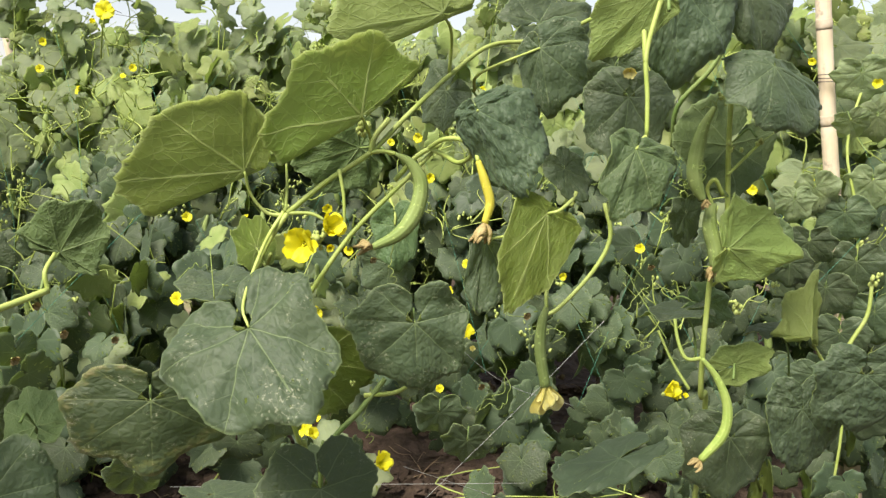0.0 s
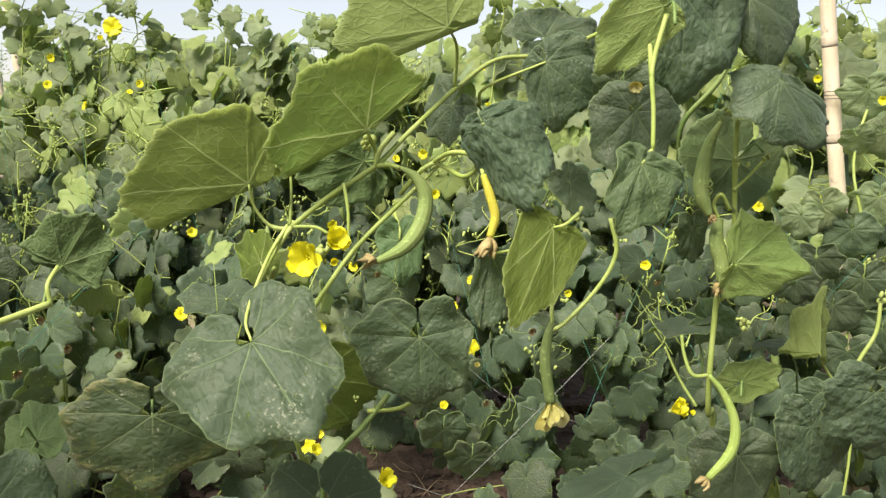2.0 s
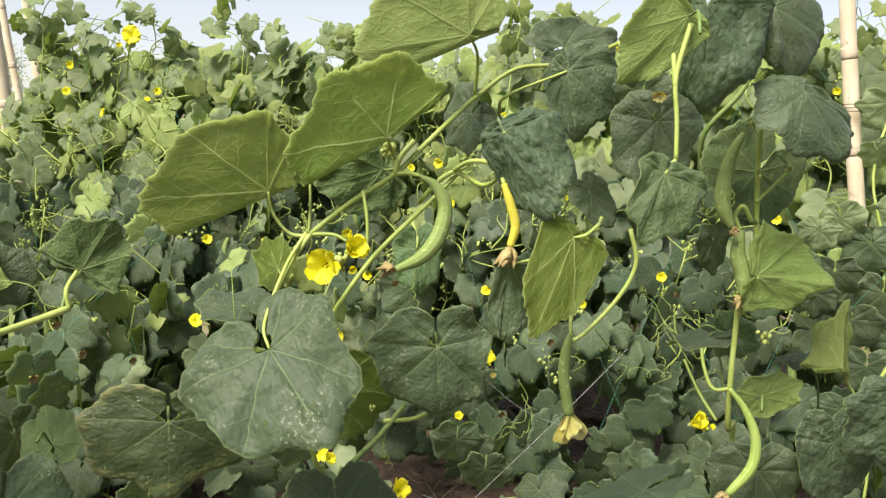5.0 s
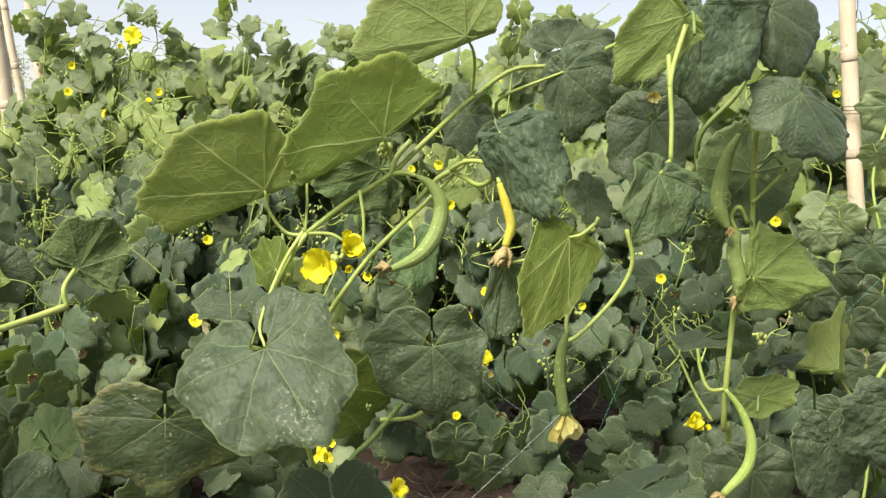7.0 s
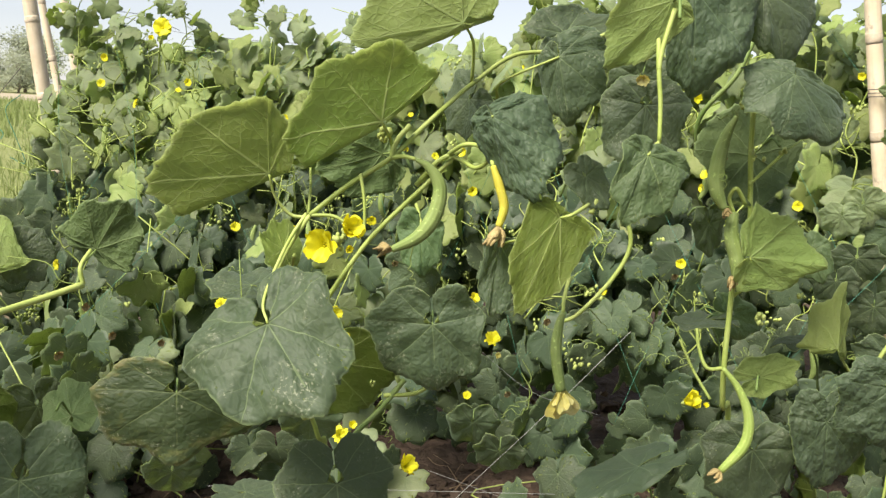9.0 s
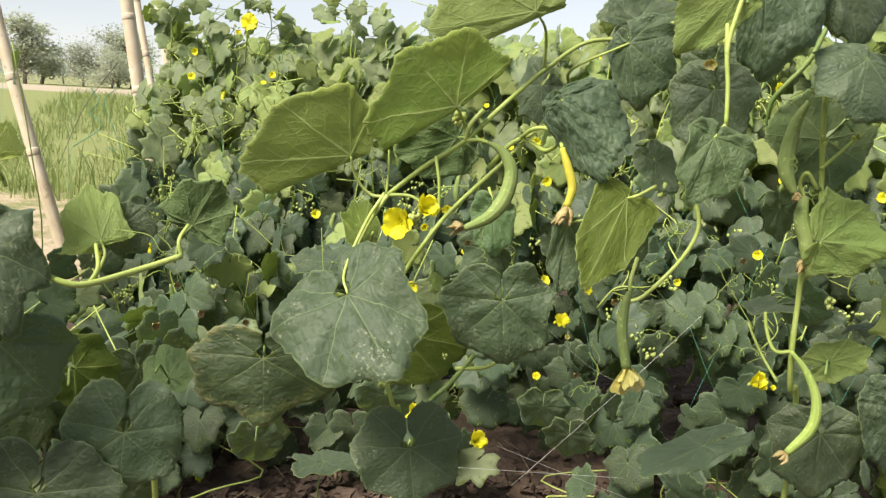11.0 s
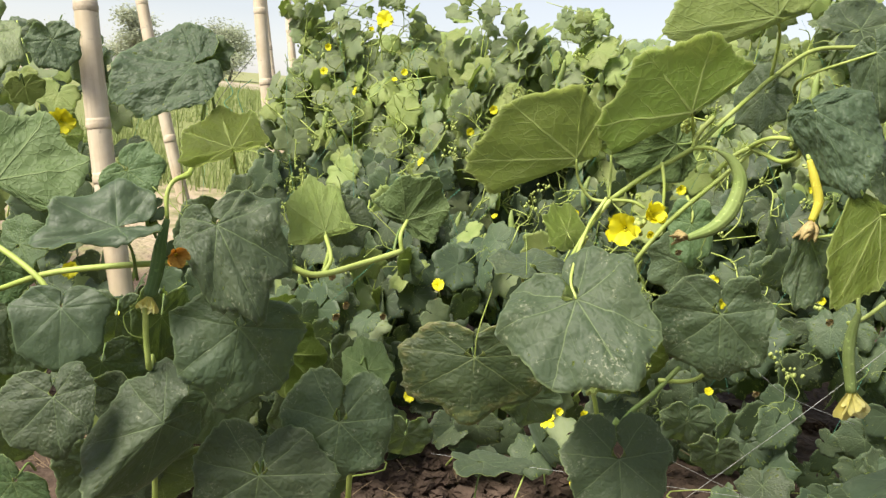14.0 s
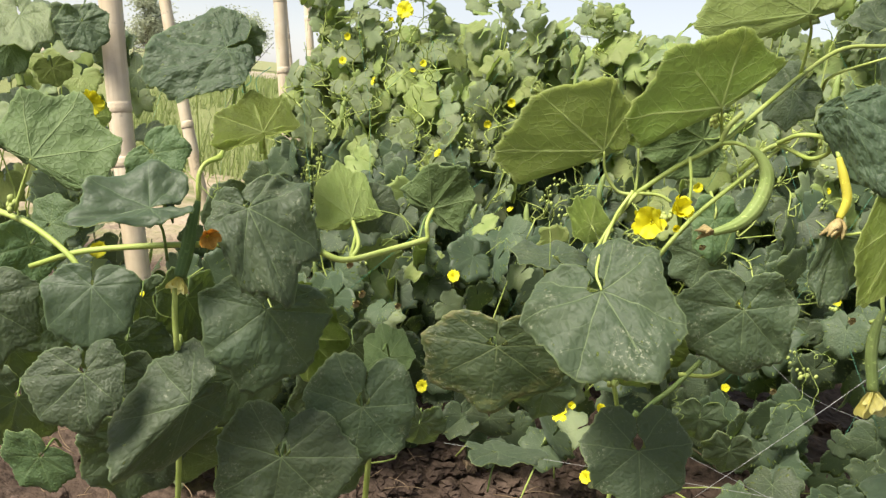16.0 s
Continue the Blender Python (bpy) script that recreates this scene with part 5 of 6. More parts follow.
leaf(vine_right, pose(0.875, 1.293, 0.814, -78.9, -0.1, -175.6), 0.093, 0.139, "spotted", heel=0.61, skew=0.01, lobes=0.08, droop=0.2, hole=0.11, fold=-0.1)
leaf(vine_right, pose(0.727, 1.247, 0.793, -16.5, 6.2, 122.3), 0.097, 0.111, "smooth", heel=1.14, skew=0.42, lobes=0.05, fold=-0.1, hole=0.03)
leaf(vine_right, pose(0.542, 1.094, 1.092, -80.1, -7.6, -158.7), 0.078, 0.067, "spotted", [(0.575, 1.095, 1.105), (0.583, 1.143, 1.125)], heel=0.18, skew=-0.40, lobes=0.05, hole=0.02)
leaf(vine_right, pose(0.603, 1.084, 1.126, -117.5, 24.7, 8.1), 0.114, 0.078, "thin", [(0.615, 1.078, 1.131), (0.632, 1.136, 1.136)], heel=0.18, skew=0.02, below="under", lobes=0.04, crinkle=0.5, hole=0.04)
leaf(vine_right, pose(0.808, 1.235, 1.379, -57.2, 20.3, -150.7), 0.081, 0.117, "top", heel=0.61, skew=-0.45, droop=0.3, fold=-0.2, hole=0.02)
leaf(vine_right, pose(1.520, 2.860, 1.440, 10.4, 47.4, -44.2), 0.193, 0.202, "back_top")
leaf(vine_right, pose(0.820, 1.380, 0.962, -8.3, 1.1, 95.9), 0.067, 0.086, "top")
leaf(vine_right, pose(0.886, 1.352, 0.895, 137.2, -55.7, 136.5), 0.059, 0.062, "young", below='under_fresh', lobes=0.12)
leaf(vine_right, pose(0.965, 1.417, 0.936, -5.6, 1.8, 95.3), 0.053, 0.082, "top")
leaf(vine_right, pose(0.850, 1.413, 0.962, -95.1, 71.2, -149.9), 0.074, 0.073, "young", lobes=0.12)
leaf(vine_right, pose(0.795, 1.334, 1.101, -100.5, 13.0, -162.0), 0.049, 0.051, "top")
leaf(vine_right, pose(0.588, 1.416, 1.341, 25.4, 49.8, -30.7), 0.103, 0.107, "top")
leaf(vine_right, pose(0.696, 1.414, 1.286, -103.4, -15.6, 173.9), 0.067, 0.093, "top")
leaf(vine_right, pose(0.630, 1.281, 1.155, -61.9, 27.0, -140.3), 0.051, 0.060, "top")
leaf(vine_right, pose(1.061, 1.796, 1.008, -87.1, 23.9, 165.6), 0.067, 0.074, "young")
gourd(vine_right, [(0.615, 1.178, 1.003), (0.611, 1.174, 0.983), (0.611, 1.168, 0.954), (0.620, 1.161, 0.913)], [0.0033, 0.0052, 0.0065, 0.0065, 0.0059], "gourd", "petal_old", 0.0300, [(0.615, 1.178, 1.003), (0.615, 1.201, 1.014), (0.620, 1.236, 1.034)])
gourd(vine_right, [(0.821, 1.271, 0.927), (0.842, 1.268, 0.903), (0.857, 1.262, 0.869), (0.854, 1.255, 0.834), (0.828, 1.247, 0.800)], [0.0026, 0.0040, 0.0056, 0.0065, 0.0066, 0.0045], "gourd_pale", "withered", 0.0143)
gourd(vine_right, [(0.805, 1.291, 1.240), (0.793, 1.284, 1.213), (0.786, 1.276, 1.172), (0.789, 1.271, 1.148), (0.799, 1.268, 1.128)], [0.0028, 0.0062, 0.0090, 0.0096, 0.0083, 0.0041], "gourd", "withered", 0.0110)
gourd(vine_right, [(0.815, 1.289, 1.123), (0.814, 1.283, 1.095), (0.823, 1.279, 1.068), (0.824, 1.274, 1.046)], [0.0056, 0.0084, 0.0098, 0.0098, 0.0056], "gourd", "withered", 0.0169, [(0.815, 1.289, 1.123), (0.808, 1.291, 1.140), (0.814, 1.284, 1.153), (0.828, 1.292, 1.134)])
flower(vine_right, pose(0.776, 1.250, 0.884, 52.4, 26.5, 38.2), 0.0185, 26)
flower(vine_right, pose(0.805, 1.270, 0.875, 48.8, -1.0, 7.4), 0.0051, 30)
buds(vine_right, (0.864, 1.297, 0.990), 0.0094, 8)
buds(vine_right, (0.812, 1.273, 1.254), 0.0101, 9)
flower(vine_right, pose(0.831, 1.274, 1.042, 107.5, 2.7, -13.2), 0.0084, 55, "petal_old")
flower(vine_right, pose(0.674, 1.103, 1.272, 131.2, 5.4, -4.6), 0.0079, 50, "petal_old")
tendril(vine_right, [(0.774, 1.272, 0.949), (0.715, 1.314, 1.031), (0.709, 1.312, 1.024)], 0.004, 5)
tendril(vine_right, [(0.567, 1.323, 0.876), (0.584, 1.319, 0.847), (0.567, 1.313, 0.823), (0.544, 1.311, 0.823)], 0.005, 3)
tendril(vine_right, [(0.798, 1.267, 1.125), (0.795, 1.264, 1.160), (0.788, 1.256, 1.173)], 0.004, 4)
tendril(vine_right, [(0.783, 1.268, 1.236), (0.794, 1.260, 1.243), (0.813, 1.262, 1.248)], 0.006, 4)
tendril(vine_right, [(0.648, 1.250, 0.993), (0.676, 1.296, 0.957), (0.692, 1.296, 0.950)], 0.003, 5)
vine_post = vine_thing((1.75, 2.450, 0.0), "gourd vine with lobed leaves climbing a bamboo pole")
# Pale tone on the upper leaves, dark on the low ones: painted light and shade.
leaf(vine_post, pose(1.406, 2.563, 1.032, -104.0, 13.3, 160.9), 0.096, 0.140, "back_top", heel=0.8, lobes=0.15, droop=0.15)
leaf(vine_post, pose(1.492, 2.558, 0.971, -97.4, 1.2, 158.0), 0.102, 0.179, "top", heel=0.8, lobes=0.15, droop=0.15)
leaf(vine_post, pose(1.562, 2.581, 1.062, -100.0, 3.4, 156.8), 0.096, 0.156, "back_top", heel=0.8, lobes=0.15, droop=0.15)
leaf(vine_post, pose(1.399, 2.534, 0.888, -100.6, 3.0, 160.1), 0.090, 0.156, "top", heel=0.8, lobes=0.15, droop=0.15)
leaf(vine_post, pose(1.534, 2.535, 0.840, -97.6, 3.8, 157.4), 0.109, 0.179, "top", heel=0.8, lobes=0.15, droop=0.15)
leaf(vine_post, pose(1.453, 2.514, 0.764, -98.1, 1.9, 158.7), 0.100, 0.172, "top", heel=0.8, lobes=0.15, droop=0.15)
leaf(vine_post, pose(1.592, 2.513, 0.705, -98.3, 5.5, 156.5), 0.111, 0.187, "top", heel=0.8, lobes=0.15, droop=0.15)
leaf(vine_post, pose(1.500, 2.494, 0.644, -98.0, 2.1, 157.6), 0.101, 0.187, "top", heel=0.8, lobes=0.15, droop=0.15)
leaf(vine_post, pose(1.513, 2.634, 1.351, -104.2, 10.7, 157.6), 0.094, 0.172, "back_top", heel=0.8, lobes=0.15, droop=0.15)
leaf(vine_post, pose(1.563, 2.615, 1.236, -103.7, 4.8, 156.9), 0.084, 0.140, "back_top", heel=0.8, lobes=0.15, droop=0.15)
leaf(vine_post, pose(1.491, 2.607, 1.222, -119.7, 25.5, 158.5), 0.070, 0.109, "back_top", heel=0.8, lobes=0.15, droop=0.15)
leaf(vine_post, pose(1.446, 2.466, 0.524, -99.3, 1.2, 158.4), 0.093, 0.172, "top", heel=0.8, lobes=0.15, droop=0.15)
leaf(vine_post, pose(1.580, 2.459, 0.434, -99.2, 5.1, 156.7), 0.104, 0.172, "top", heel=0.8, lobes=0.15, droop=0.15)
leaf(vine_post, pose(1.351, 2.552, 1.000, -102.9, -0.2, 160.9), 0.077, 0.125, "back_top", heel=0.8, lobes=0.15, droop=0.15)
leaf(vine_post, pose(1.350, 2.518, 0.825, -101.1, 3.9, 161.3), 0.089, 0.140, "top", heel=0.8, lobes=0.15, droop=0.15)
stem(vine_post, [(1.546, 2.671, 1.370), (1.498, 2.624, 1.150), (1.547, 2.579, 0.904), (1.504, 2.521, 0.621), (1.537, 2.475, 0.374), (1.537, 2.495, 0.000)], 0.004, 0.004, "stem")
flower(vine_post, pose(1.547, 2.611, 1.326, 90.7, -3.0, -13.1), 0.0155, 60)
flower(vine_post, pose(1.257, 2.629, 1.011, 84.6, -5.3, -16.0), 0.0162, 60)
flower(vine_post, pose(0.949, 2.570, 0.831, 80.0, -5.6, -8.6), 0.0162, 60)
flower(vine_post, pose(1.439, 2.819, 1.386, 93.1, -2.0, -19.1), 0.0135, 55)
stem(vine_left, [(0.109, 1.018, 1.025), (0.081, 0.972, 1.014), (0.058, 0.908, 1.009), (0.028, 0.888, 1.020), (-0.022, 0.869, 1.019), (-0.070, 0.849, 1.013), (-0.142, 0.830, 1.001), (-0.215, 0.815, 0.984), (-0.285, 0.815, 0.955)], 0.0036, 0.0032, "stem")
stem(vine_left, [(0.060, 0.920, 1.008), (0.061, 0.934, 1.023), (0.038, 0.962, 1.041)], 0.0026, 0.0022, "stem")
stem(vine_left, [(0.109, 1.018, 1.025), (0.105, 1.020, 1.043), (0.102, 1.044, 1.057)], 0.0026, 0.0022, "stem")
stem(vine_left, [(-0.091, 0.821, 0.966), (-0.092, 0.824, 0.932), (-0.091, 0.828, 0.899), (-0.107, 0.858, 0.814), (-0.107, 0.878, 0.000)], 0.003, 0.0034, "stem")
stem(vine_left, [(-0.093, 0.969, 1.101), (-0.096, 0.971, 1.120), (-0.101, 0.972, 1.133)], 0.0034, 0.0028, "stem")
stem(vine_left, [(-0.101, 0.877, 1.094), (-0.099, 0.901, 1.104), (-0.109, 0.926, 1.133), (-0.121, 0.952, 1.176)], 0.0028, 0.0022, "stem")
stem(vine_left, [(-0.335, 0.814, 1.011), (-0.281, 0.811, 1.004), (-0.220, 0.807, 0.980), (-0.198, 0.810, 0.952)], 0.0036, 0.003, "stem")
stem(vine_left, [(0.070, 1.023, 0.862), (0.064, 1.030, 0.806), (0.043, 1.057, 0.712), (0.043, 1.077, 0.000)], 0.004, 0.004, "stem")
leaf(vine_left, pose(-0.020, 0.840, 1.061, -51.9, 23.7, -134.6), 0.104, 0.119, "top", heel=0.50, skew=-0.20, lobes=0.12, droop=0.2, fold=-0.12, hole=0.07, crinkle=1.1)
leaf(vine_left, pose(-0.001, 0.857, 0.953, -74.2, -8.0, -140.7), 0.095, 0.151, "top", heel=0.53, skew=-0.07, lobes=0.10, fold=-0.25, droop=0.15, hole=0.08, crinkle=1.1)
leaf(vine_left, pose(0.075, 0.953, 0.828, -71.2, -5.0, -150.8), 0.073, 0.138, "spotted", heel=1.29, skew=0.02, lobes=0.08, droop=0.15, hole=0.12, fold=-0.1)
leaf(vine_left, pose(-0.143, 0.751, 0.881, -58.5, 12.9, -151.6), 0.062, 0.109, "top", heel=0.83, skew=0.18, lobes=0.10, droop=0.2, hole=0.08, crinkle=1.1)
leaf(vine_left, pose(-0.052, 0.804, 0.854, -72.8, -40.5, -146.1), 0.112, 0.103, "top", heel=0.76, skew=-0.01, lobes=0.04, droop=0.15, fold=-0.45, hole=0.02, basal=(1.2, 0.8))
leaf(vine_left, pose(0.011, 0.888, 0.774, -71.8, -4.9, -153.9), 0.080, 0.177, "top", heel=1.14, skew=-0.04, lobes=0.06, droop=0.15, hole=0.11)
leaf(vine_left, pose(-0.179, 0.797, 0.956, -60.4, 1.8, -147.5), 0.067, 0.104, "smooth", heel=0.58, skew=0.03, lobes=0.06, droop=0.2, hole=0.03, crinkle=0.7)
leaf(vine_left, pose(-0.268, 0.735, 0.936, -67.0, 14.1, -142.9), 0.075, 0.114, "top", heel=0.68, skew=-0.03, lobes=0.10, droop=0.2, hole=0.11, fold=-0.15)
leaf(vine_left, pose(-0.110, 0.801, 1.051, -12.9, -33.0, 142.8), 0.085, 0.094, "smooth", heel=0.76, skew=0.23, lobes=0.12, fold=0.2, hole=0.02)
leaf(vine_left, pose(-0.276, 0.807, 1.078, 128.6, -19.0, -166.2), 0.094, 0.171, "top", [(-0.288, 0.808, 1.050), (-0.300, 0.807, 1.017)], heel=0.18, skew=-0.16, below="under_deep", lobes=0.10, crinkle=1.0, hole=0.02, tucks=((85, 110),))
leaf(vine_left, pose(-0.130, 0.940, 1.218, -29.5, -41.1, 149.6), 0.100, 0.136, "puckered", heel=0.55, skew=0.08, lobes=0.02, droop=0.1, hole=0.02, crinkle=1.3, basal=(1.1, 0.8))
leaf(vine_left, pose(-0.129, 0.972, 1.231, -73.0, 56.6, -146.3), 0.027, 0.052, "top", heel=1.0, crinkle=1.6)
leaf(vine_left, pose(-0.052, 0.908, 1.132, 135.1, 19.1, -142.6), 0.063, 0.101, "thin", [(-0.091, 0.971, 1.108), (-0.092, 0.978, 1.094)], heel=0.30, skew=0.16, below="under", lobes=0.05, hole=0.02)
leaf(vine_left, pose(0.020, 0.994, 1.039, 132.3, 17.3, -144.9), 0.088, 0.087, "thin", [(0.030, 0.987, 1.023), (0.051, 0.937, 1.005)], heel=0.15, skew=0.10, below="under_fresh", lobes=0.10, fold=0.1, hole=0.02)
leaf(vine_left, pose(0.022, 1.034, 1.053, -61.9, 28.5, -125.3), 0.044, 0.069, "top")
leaf(vine_left, pose(0.085, 1.082, 1.050, 84.9, -29.7, -161.4), 0.070, 0.097, "top", heel=0.23, skew=-0.01, below="under_deep", lobes=0.12, hole=0.02)
leaf(vine_left, pose(0.046, 1.086, 0.844, 154.4, 17.8, -150.0), 0.065, 0.074, "top", below='under_deep')
leaf(vine_left, pose(-0.334, 0.859, 0.964, -88.8, -26.8, -138.7), 0.054, 0.087, "young")
leaf(vine_left, pose(-0.317, 0.872, 0.992, 58.7, 38.2, -13.4), 0.038, 0.081, "young")
leaf(vine_left, pose(-0.136, 1.001, 1.023, -102.4, -26.0, -150.6), 0.063, 0.105, "top")
leaf(vine_left, pose(-0.214, 0.998, 0.892, -108.9, -4.2, -143.0), 0.085, 0.081, "young")
leaf(vine_left, pose(-0.342, 0.890, 0.871, -105.1, -32.0, -144.3), 0.072, 0.119, "top")
leaf(vine_left, pose(-0.120, 0.983, 0.809, -85.4, 26.0, -134.0), 0.070, 0.122, "top")
leaf(vine_left, pose(-0.019, 1.051, 0.794, -94.1, -21.2, -161.9), 0.075, 0.111, "top")
leaf(vine_left, pose(-0.239, 0.966, 0.787, -103.6, -15.5, -146.1), 0.057, 0.118, "top")
leaf(vine_left, pose(-0.212, 0.907, 0.716, -95.6, -9.0, -143.1), 0.083, 0.141, "top")
leaf(vine_left, pose(-0.260, 0.805, 0.733, -84.3, -34.6, -152.8), 0.041, 0.097, "young")
leaf(vine_left, pose(-0.033, 1.008, 0.873, -100.1, -44.4, 49.6), 0.064, 0.098, "young")
leaf(vine_left, pose(0.115, 1.458, 0.572, 3.1, -10.2, -69.2), 0.088, 0.167, "top", heel=1.0)
# Two of these high leaves take the pale row tone, standing for sunlight.
leaf(vine_left, pose(-0.694, 1.162, 1.237, -36.2, 15.6, -131.5), 0.097, 0.100, "back_top")
leaf(vine_left, pose(-0.600, 1.198, 1.237, -70.8, 18.1, -135.0), 0.058, 0.091, "top", crinkle=1.5)
leaf(vine_left, pose(-0.764, 1.202, 1.291, -83.2, -10.8, -130.1), 0.048, 0.085, "back_top")
leaf(vine_left, pose(-0.704, 1.149, 1.190, -82.1, -9.1, -130.7), 0.056, 0.082, "young")
leaf(vine_left, pose(-0.713, 1.247, 1.157, -109.0, -14.8, 47.4), 0.036, 0.069, "top")
leaf(vine_left, pose(-0.498, 1.098, 1.095, -119.2, -44.1, 50.2), 0.048, 0.093, "top")
leaf(vine_left, pose(-0.458, 1.211, 1.042, -60.1, 51.5, -130.3), 0.058, 0.119, "young")
gourd(vine_left, [(-0.093, 0.855, 1.055), (-0.092, 0.845, 1.031), (-0.089, 0.835, 1.003), (-0.088, 0.824, 0.978)], [0.0030, 0.0053, 0.0071, 0.0071, 0.0065], "gourd_dark", "petal_old", 0.0166, [(-0.093, 0.855, 1.055), (-0.097, 0.859, 1.080), (-0.095, 0.868, 1.095), (-0.089, 0.883, 1.100), (-0.099, 0.901, 1.104)])
gourd(vine_left, [(-0.723, 1.192, 1.173), (-0.723, 1.186, 1.145), (-0.714, 1.185, 1.122)], [0.0047, 0.0066, 0.0057], "gourd", "withered", 0.0114)
flower(vine_left, pose(-0.045, 0.808, 1.033, 101.9, -14.9, 57.1), 0.0150, 38, "petal_dry")
flower(vine_left, pose(-0.474, 1.090, 1.121, 96.6, -9.4, 49.8), 0.0207, 60)
flower(vine_left, pose(-0.293, 0.927, 0.954, 67.1, -4.1, 24.4), 0.0119, 62)
buds(vine_left, (-0.303, 0.808, 1.026), 0.0111, 10)
buds(vine_left, (-0.129, 0.940, 1.134), 0.0071, 6)
tendril(vine_left, [(0.109, 1.018, 1.025), (0.094, 1.002, 1.031), (0.079, 1.001, 1.049), (0.037, 0.997, 1.053)], 0, 0)
tendril(vine_left, [(-0.092, 0.879, 1.088), (-0.082, 0.876, 1.059), (-0.101, 0.885, 1.080)], 0.006, 4)
tendril(vine_left, [(-0.092, 0.824, 0.932), (-0.102, 0.811, 0.939), (-0.110, 0.811, 0.956), (-0.100, 0.817, 0.966)], 0, 0)
leaf(vine_left, pose(-0.374, 0.875, 0.752, -96.7, -9.7, -135.1), 0.087, 0.136, "top", droop=0.2, lobes=0.12, crinkle=1.1)
leaf(vine_left, pose(-0.439, 0.924, 0.791, -99.0, -11.3, -134.8), 0.080, 0.129, "top", droop=0.2, lobes=0.12, crinkle=1.1)
leaf(vine_left, pose(-0.277, 0.960, 0.827, -96.7, -9.8, -141.4), 0.080, 0.125, "top", droop=0.2, lobes=0.12, crinkle=1.1)
leaf(vine_left, pose(-0.172, 0.943, 0.711, -90.6, 13.6, -134.6), 0.067, 0.122, "top", droop=0.2, lobes=0.12, crinkle=1.1)
leaf(vine_left, pose(-0.015, 1.043, 0.698, -94.6, -8.5, -157.0), 0.075, 0.127, "top", droop=0.2, lobes=0.12, crinkle=1.1)
leaf(vine_left, pose(-0.183, 1.056, 0.852, -95.6, -9.4, -148.1), 0.079, 0.124, "top", droop=0.2, lobes=0.12, crinkle=1.1)
leaf(vine_left, pose(-0.316, 1.030, 0.865, -97.5, -5.4, -140.4), 0.070, 0.118, "top", droop=0.2, lobes=0.12, crinkle=1.1)
leaf(vine_left, pose(-0.030, 1.131, 0.830, -93.8, 10.8, -150.1), 0.070, 0.094, "top", droop=0.2, lobes=0.12, crinkle=1.1)
flower(vine_mid, pose(0.594, 1.262, 0.970, 110.8, -12.3, 27.4), 0.0072, 35, "withered")
flower(vine_mid, pose(0.538, 1.507, 0.779, 104.9, -10.8, 31.0), 0.0082, 35, "withered")
flower(vine_mid, pose(0.559, 1.337, 1.208, 125.1, -18.1, 25.1), 0.0059, 35, "withered")
flower(vine_mid, pose(0.796, 1.300, 1.190, 124.7, -10.1, 15.0), 0.0063, 35, "withered")
flower(vine_mid, pose(0.761, 1.367, 1.023, 116.1, -10.1, 19.0), 0.0070, 35, "withered")
flower(vine_mid, pose(0.301, 1.124, 0.925, 109.1, -11.7, 39.2), 0.0062, 35, "withered")
flower(vine_mid, pose(0.404, 1.209, 1.040, 116.8, -10.5, 32.0), 0.0063, 35, "withered")
flower(vine_left, pose(-0.361, 1.744, 0.782, 100.1, -20.3, 60.6), 0.0124, 35, "withered")
flower(vine_left, pose(-0.410, 1.922, 0.666, 98.9, -17.6, 59.1), 0.0139, 35, "withered")
flower(vine_left, pose(-0.391, 2.114, 0.595, 99.7, -17.0, 56.0), 0.0141, 35, "withered")
flower(vine_mid, pose(0.361, 1.430, 0.839, 108.1, -12.9, 41.2), 0.0073, 35, "withered")
flower(vine_mid, pose(-0.117, 1.297, 0.840, 105.9, -17.4, 56.0), 0.0100, 35, "withered")
flower(vine_mid, pose(-0.118, 1.167, 0.748, 99.2, -13.7, 59.6), 0.0084, 35, "withered")
tendril(vine_right, [(0.722, 1.266, 1.042), (0.741, 1.263, 1.019), (0.739, 1.258, 0.995)], 0.004, 5)
tendril(vine_right, [(0.751, 1.264, 1.023), (0.773, 1.263, 1.010), (0.790, 1.267, 1.022)], 0.004, 5)
tendril(vine_mid, [(0.413, 1.177, 0.875), (0.407, 1.169, 0.846), (0.419, 1.168, 0.823)], 0.004, 6)
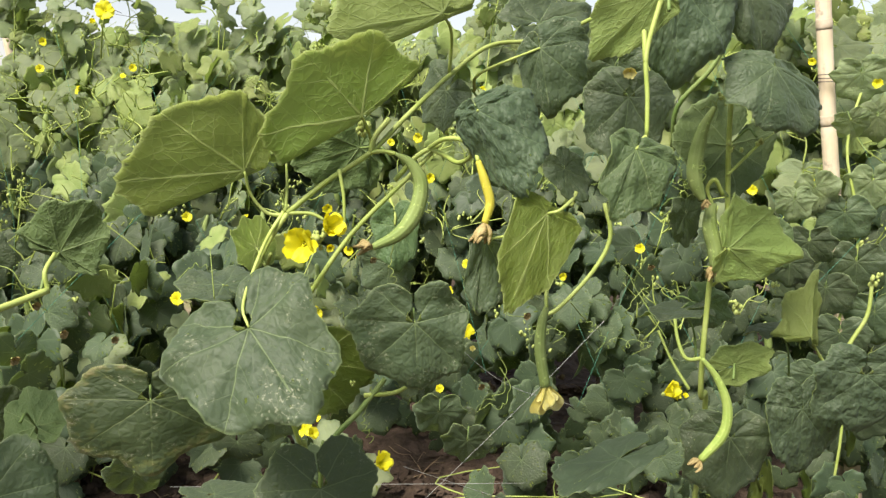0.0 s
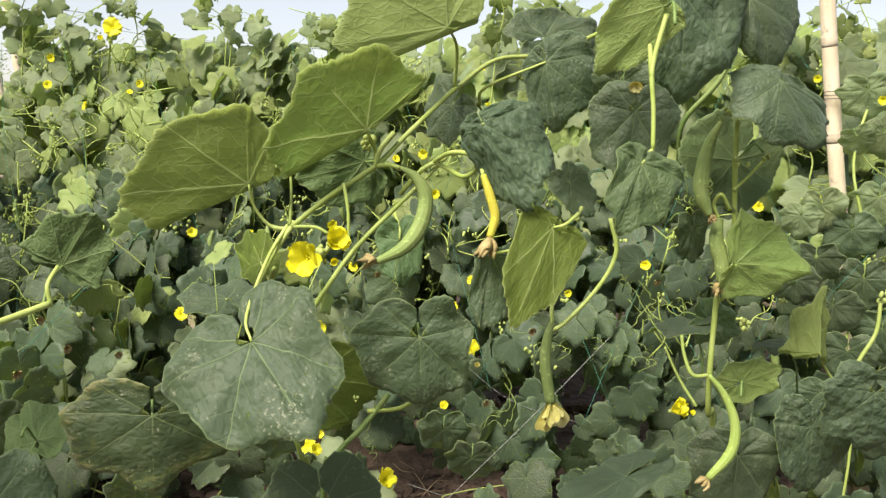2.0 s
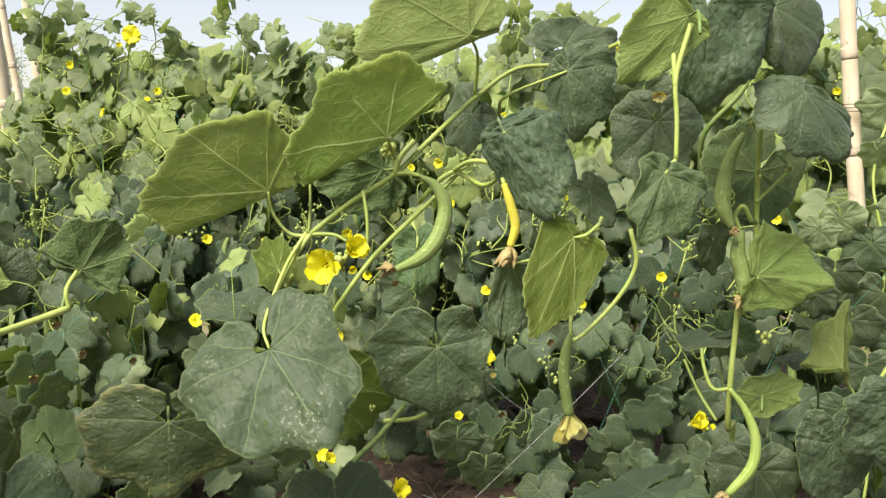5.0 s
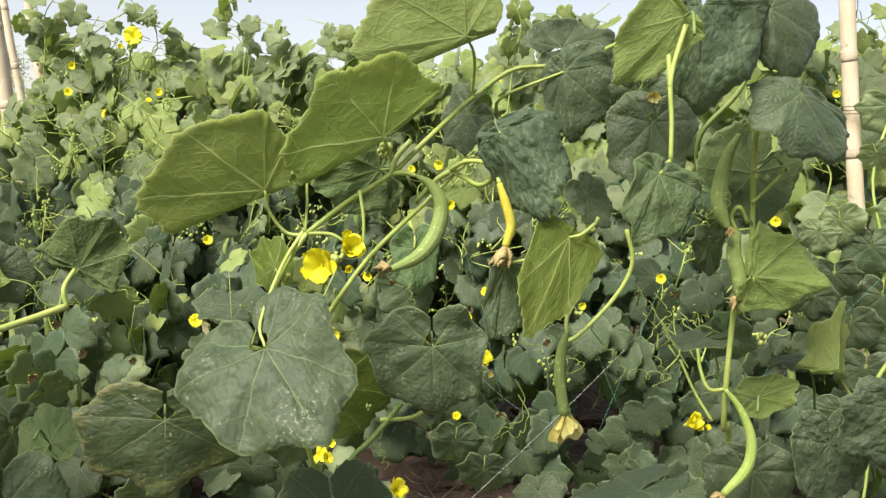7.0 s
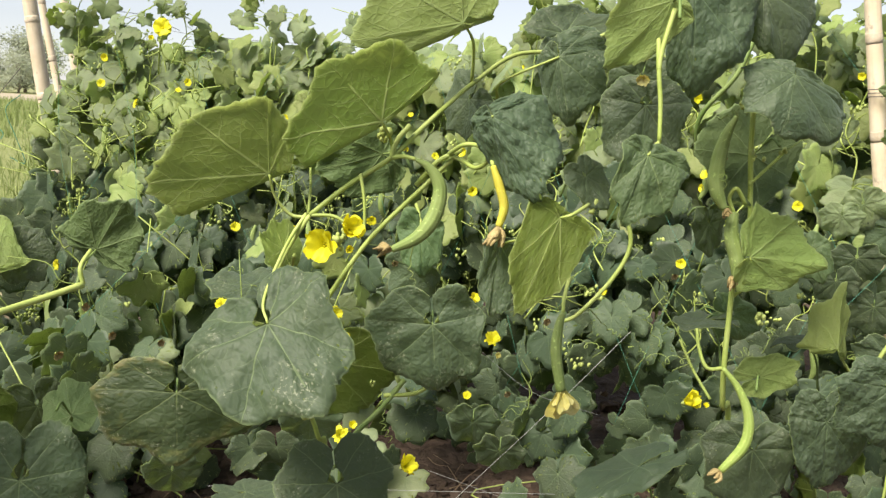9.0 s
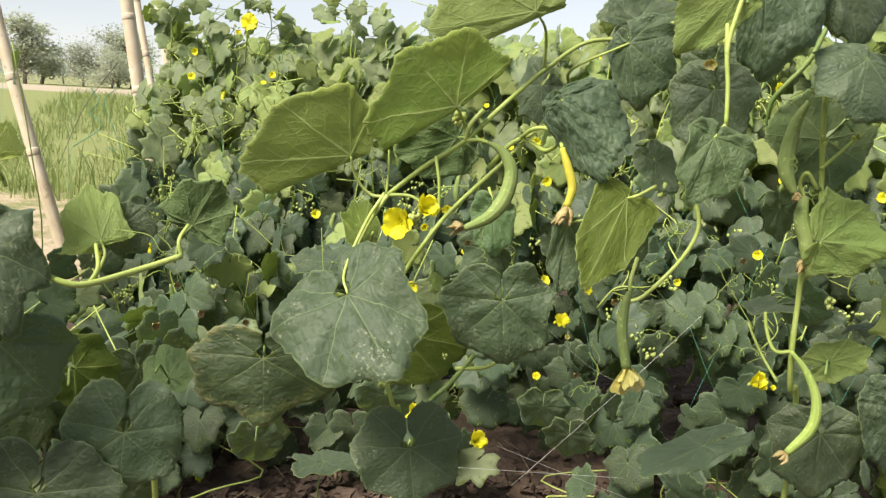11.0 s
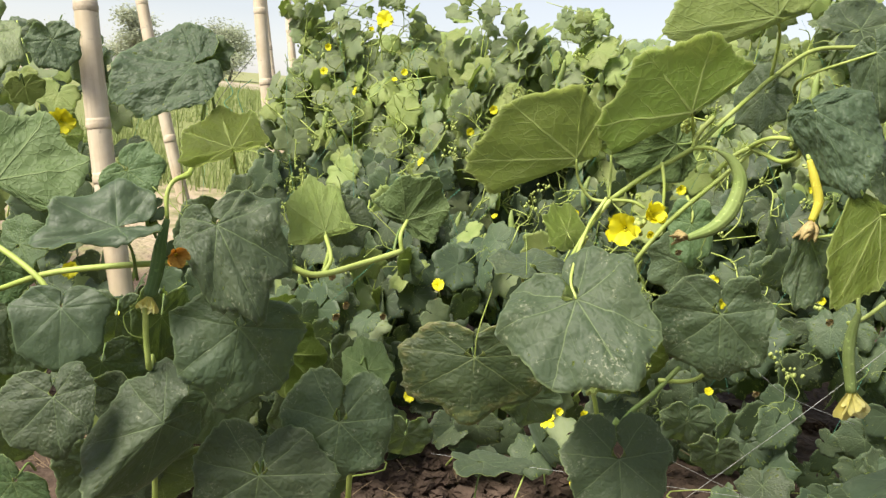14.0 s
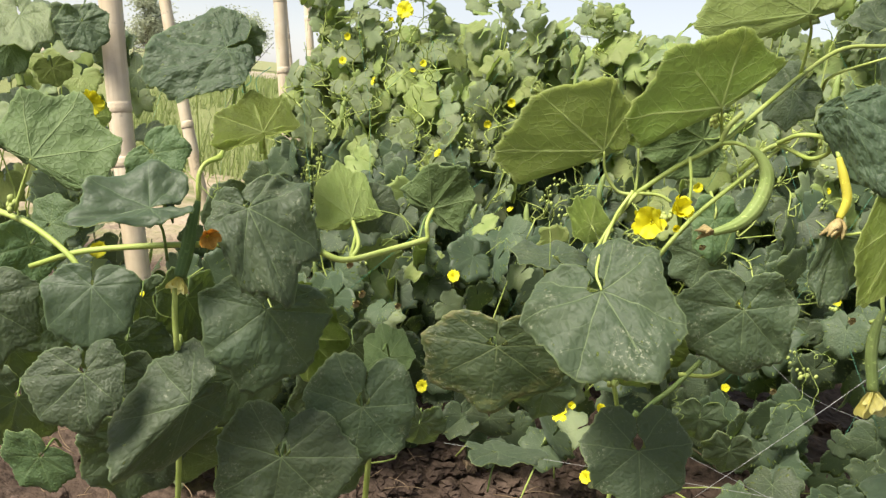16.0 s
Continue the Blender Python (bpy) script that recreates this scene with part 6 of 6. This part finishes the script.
tendril(vine_mid, [(0.340, 1.100, 1.001), (0.376, 1.134, 0.994), (0.394, 1.147, 0.973)], 0.003, 4)
tendril(vine_mid, [(0.439, 1.149, 1.079), (0.433, 1.162, 1.043), (0.439, 1.168, 1.022)], 0.003, 4)
tendril(vine_mid, [(0.036, 1.495, 0.916), (0.066, 1.503, 0.945), (0.098, 1.504, 0.937)], 0.004, 4)
tendril(vine_right, [(-0.244, 1.666, 0.855), (-0.204, 1.675, 0.888), (-0.149, 1.674, 0.860)], 0.005, 4)
tendril(vine_mid, [(-0.149, 0.899, 1.079), (-0.102, 0.909, 1.040), (-0.092, 0.907, 1.016)], 0.004, 5)
tendril(vine_right, [(0.872, 1.309, 1.202), (0.906, 1.316, 1.225), (0.942, 1.337, 1.215)], 0.003, 4)
tendril(vine_right, [(0.741, 1.277, 1.012), (0.723, 1.271, 0.983), (0.740, 1.267, 0.949)], 0.003, 4)
buds(vine_right, (0.832, 1.284, 1.194), 0.0076, 7)
buds(vine_right, (0.869, 1.308, 1.201), 0.0063, 7)
buds(vine_right, (0.926, 1.347, 1.012), 0.0081, 7)
buds(vine_right, (1.066, 1.389, 1.017), 0.0100, 7)
buds(vine_right, (1.074, 1.391, 1.025), 0.0077, 7)
stem(vine_right, [(1.066, 1.389, 1.017), (1.062, 1.380, 0.971), (1.038, 1.369, 0.924), (1.036, 1.376, 0.856)], 0.0026, 0.003, "stem")
leaf(vine_low, pose(0.105, 1.838, 0.556, -108.8, -2.3, -164.7), 0.103, 0.143, "top", heel=0.9, lobes=0.15, droop=0.2, crinkle=1.0)
leaf(vine_low, pose(0.436, 2.056, 0.496, -109.8, -0.7, -176.3), 0.097, 0.134, "top", heel=0.9, lobes=0.15, droop=0.2, crinkle=1.0)
leaf(vine_low, pose(0.510, 1.956, 0.476, -110.5, -0.3, -178.4), 0.095, 0.126, "top", heel=0.9, lobes=0.15, droop=0.2, crinkle=1.0)
leaf(vine_low, pose(-0.096, 1.609, 0.510, -113.6, -4.2, -156.0), 0.095, 0.116, "top", heel=0.9, lobes=0.15, droop=0.2, crinkle=1.0)
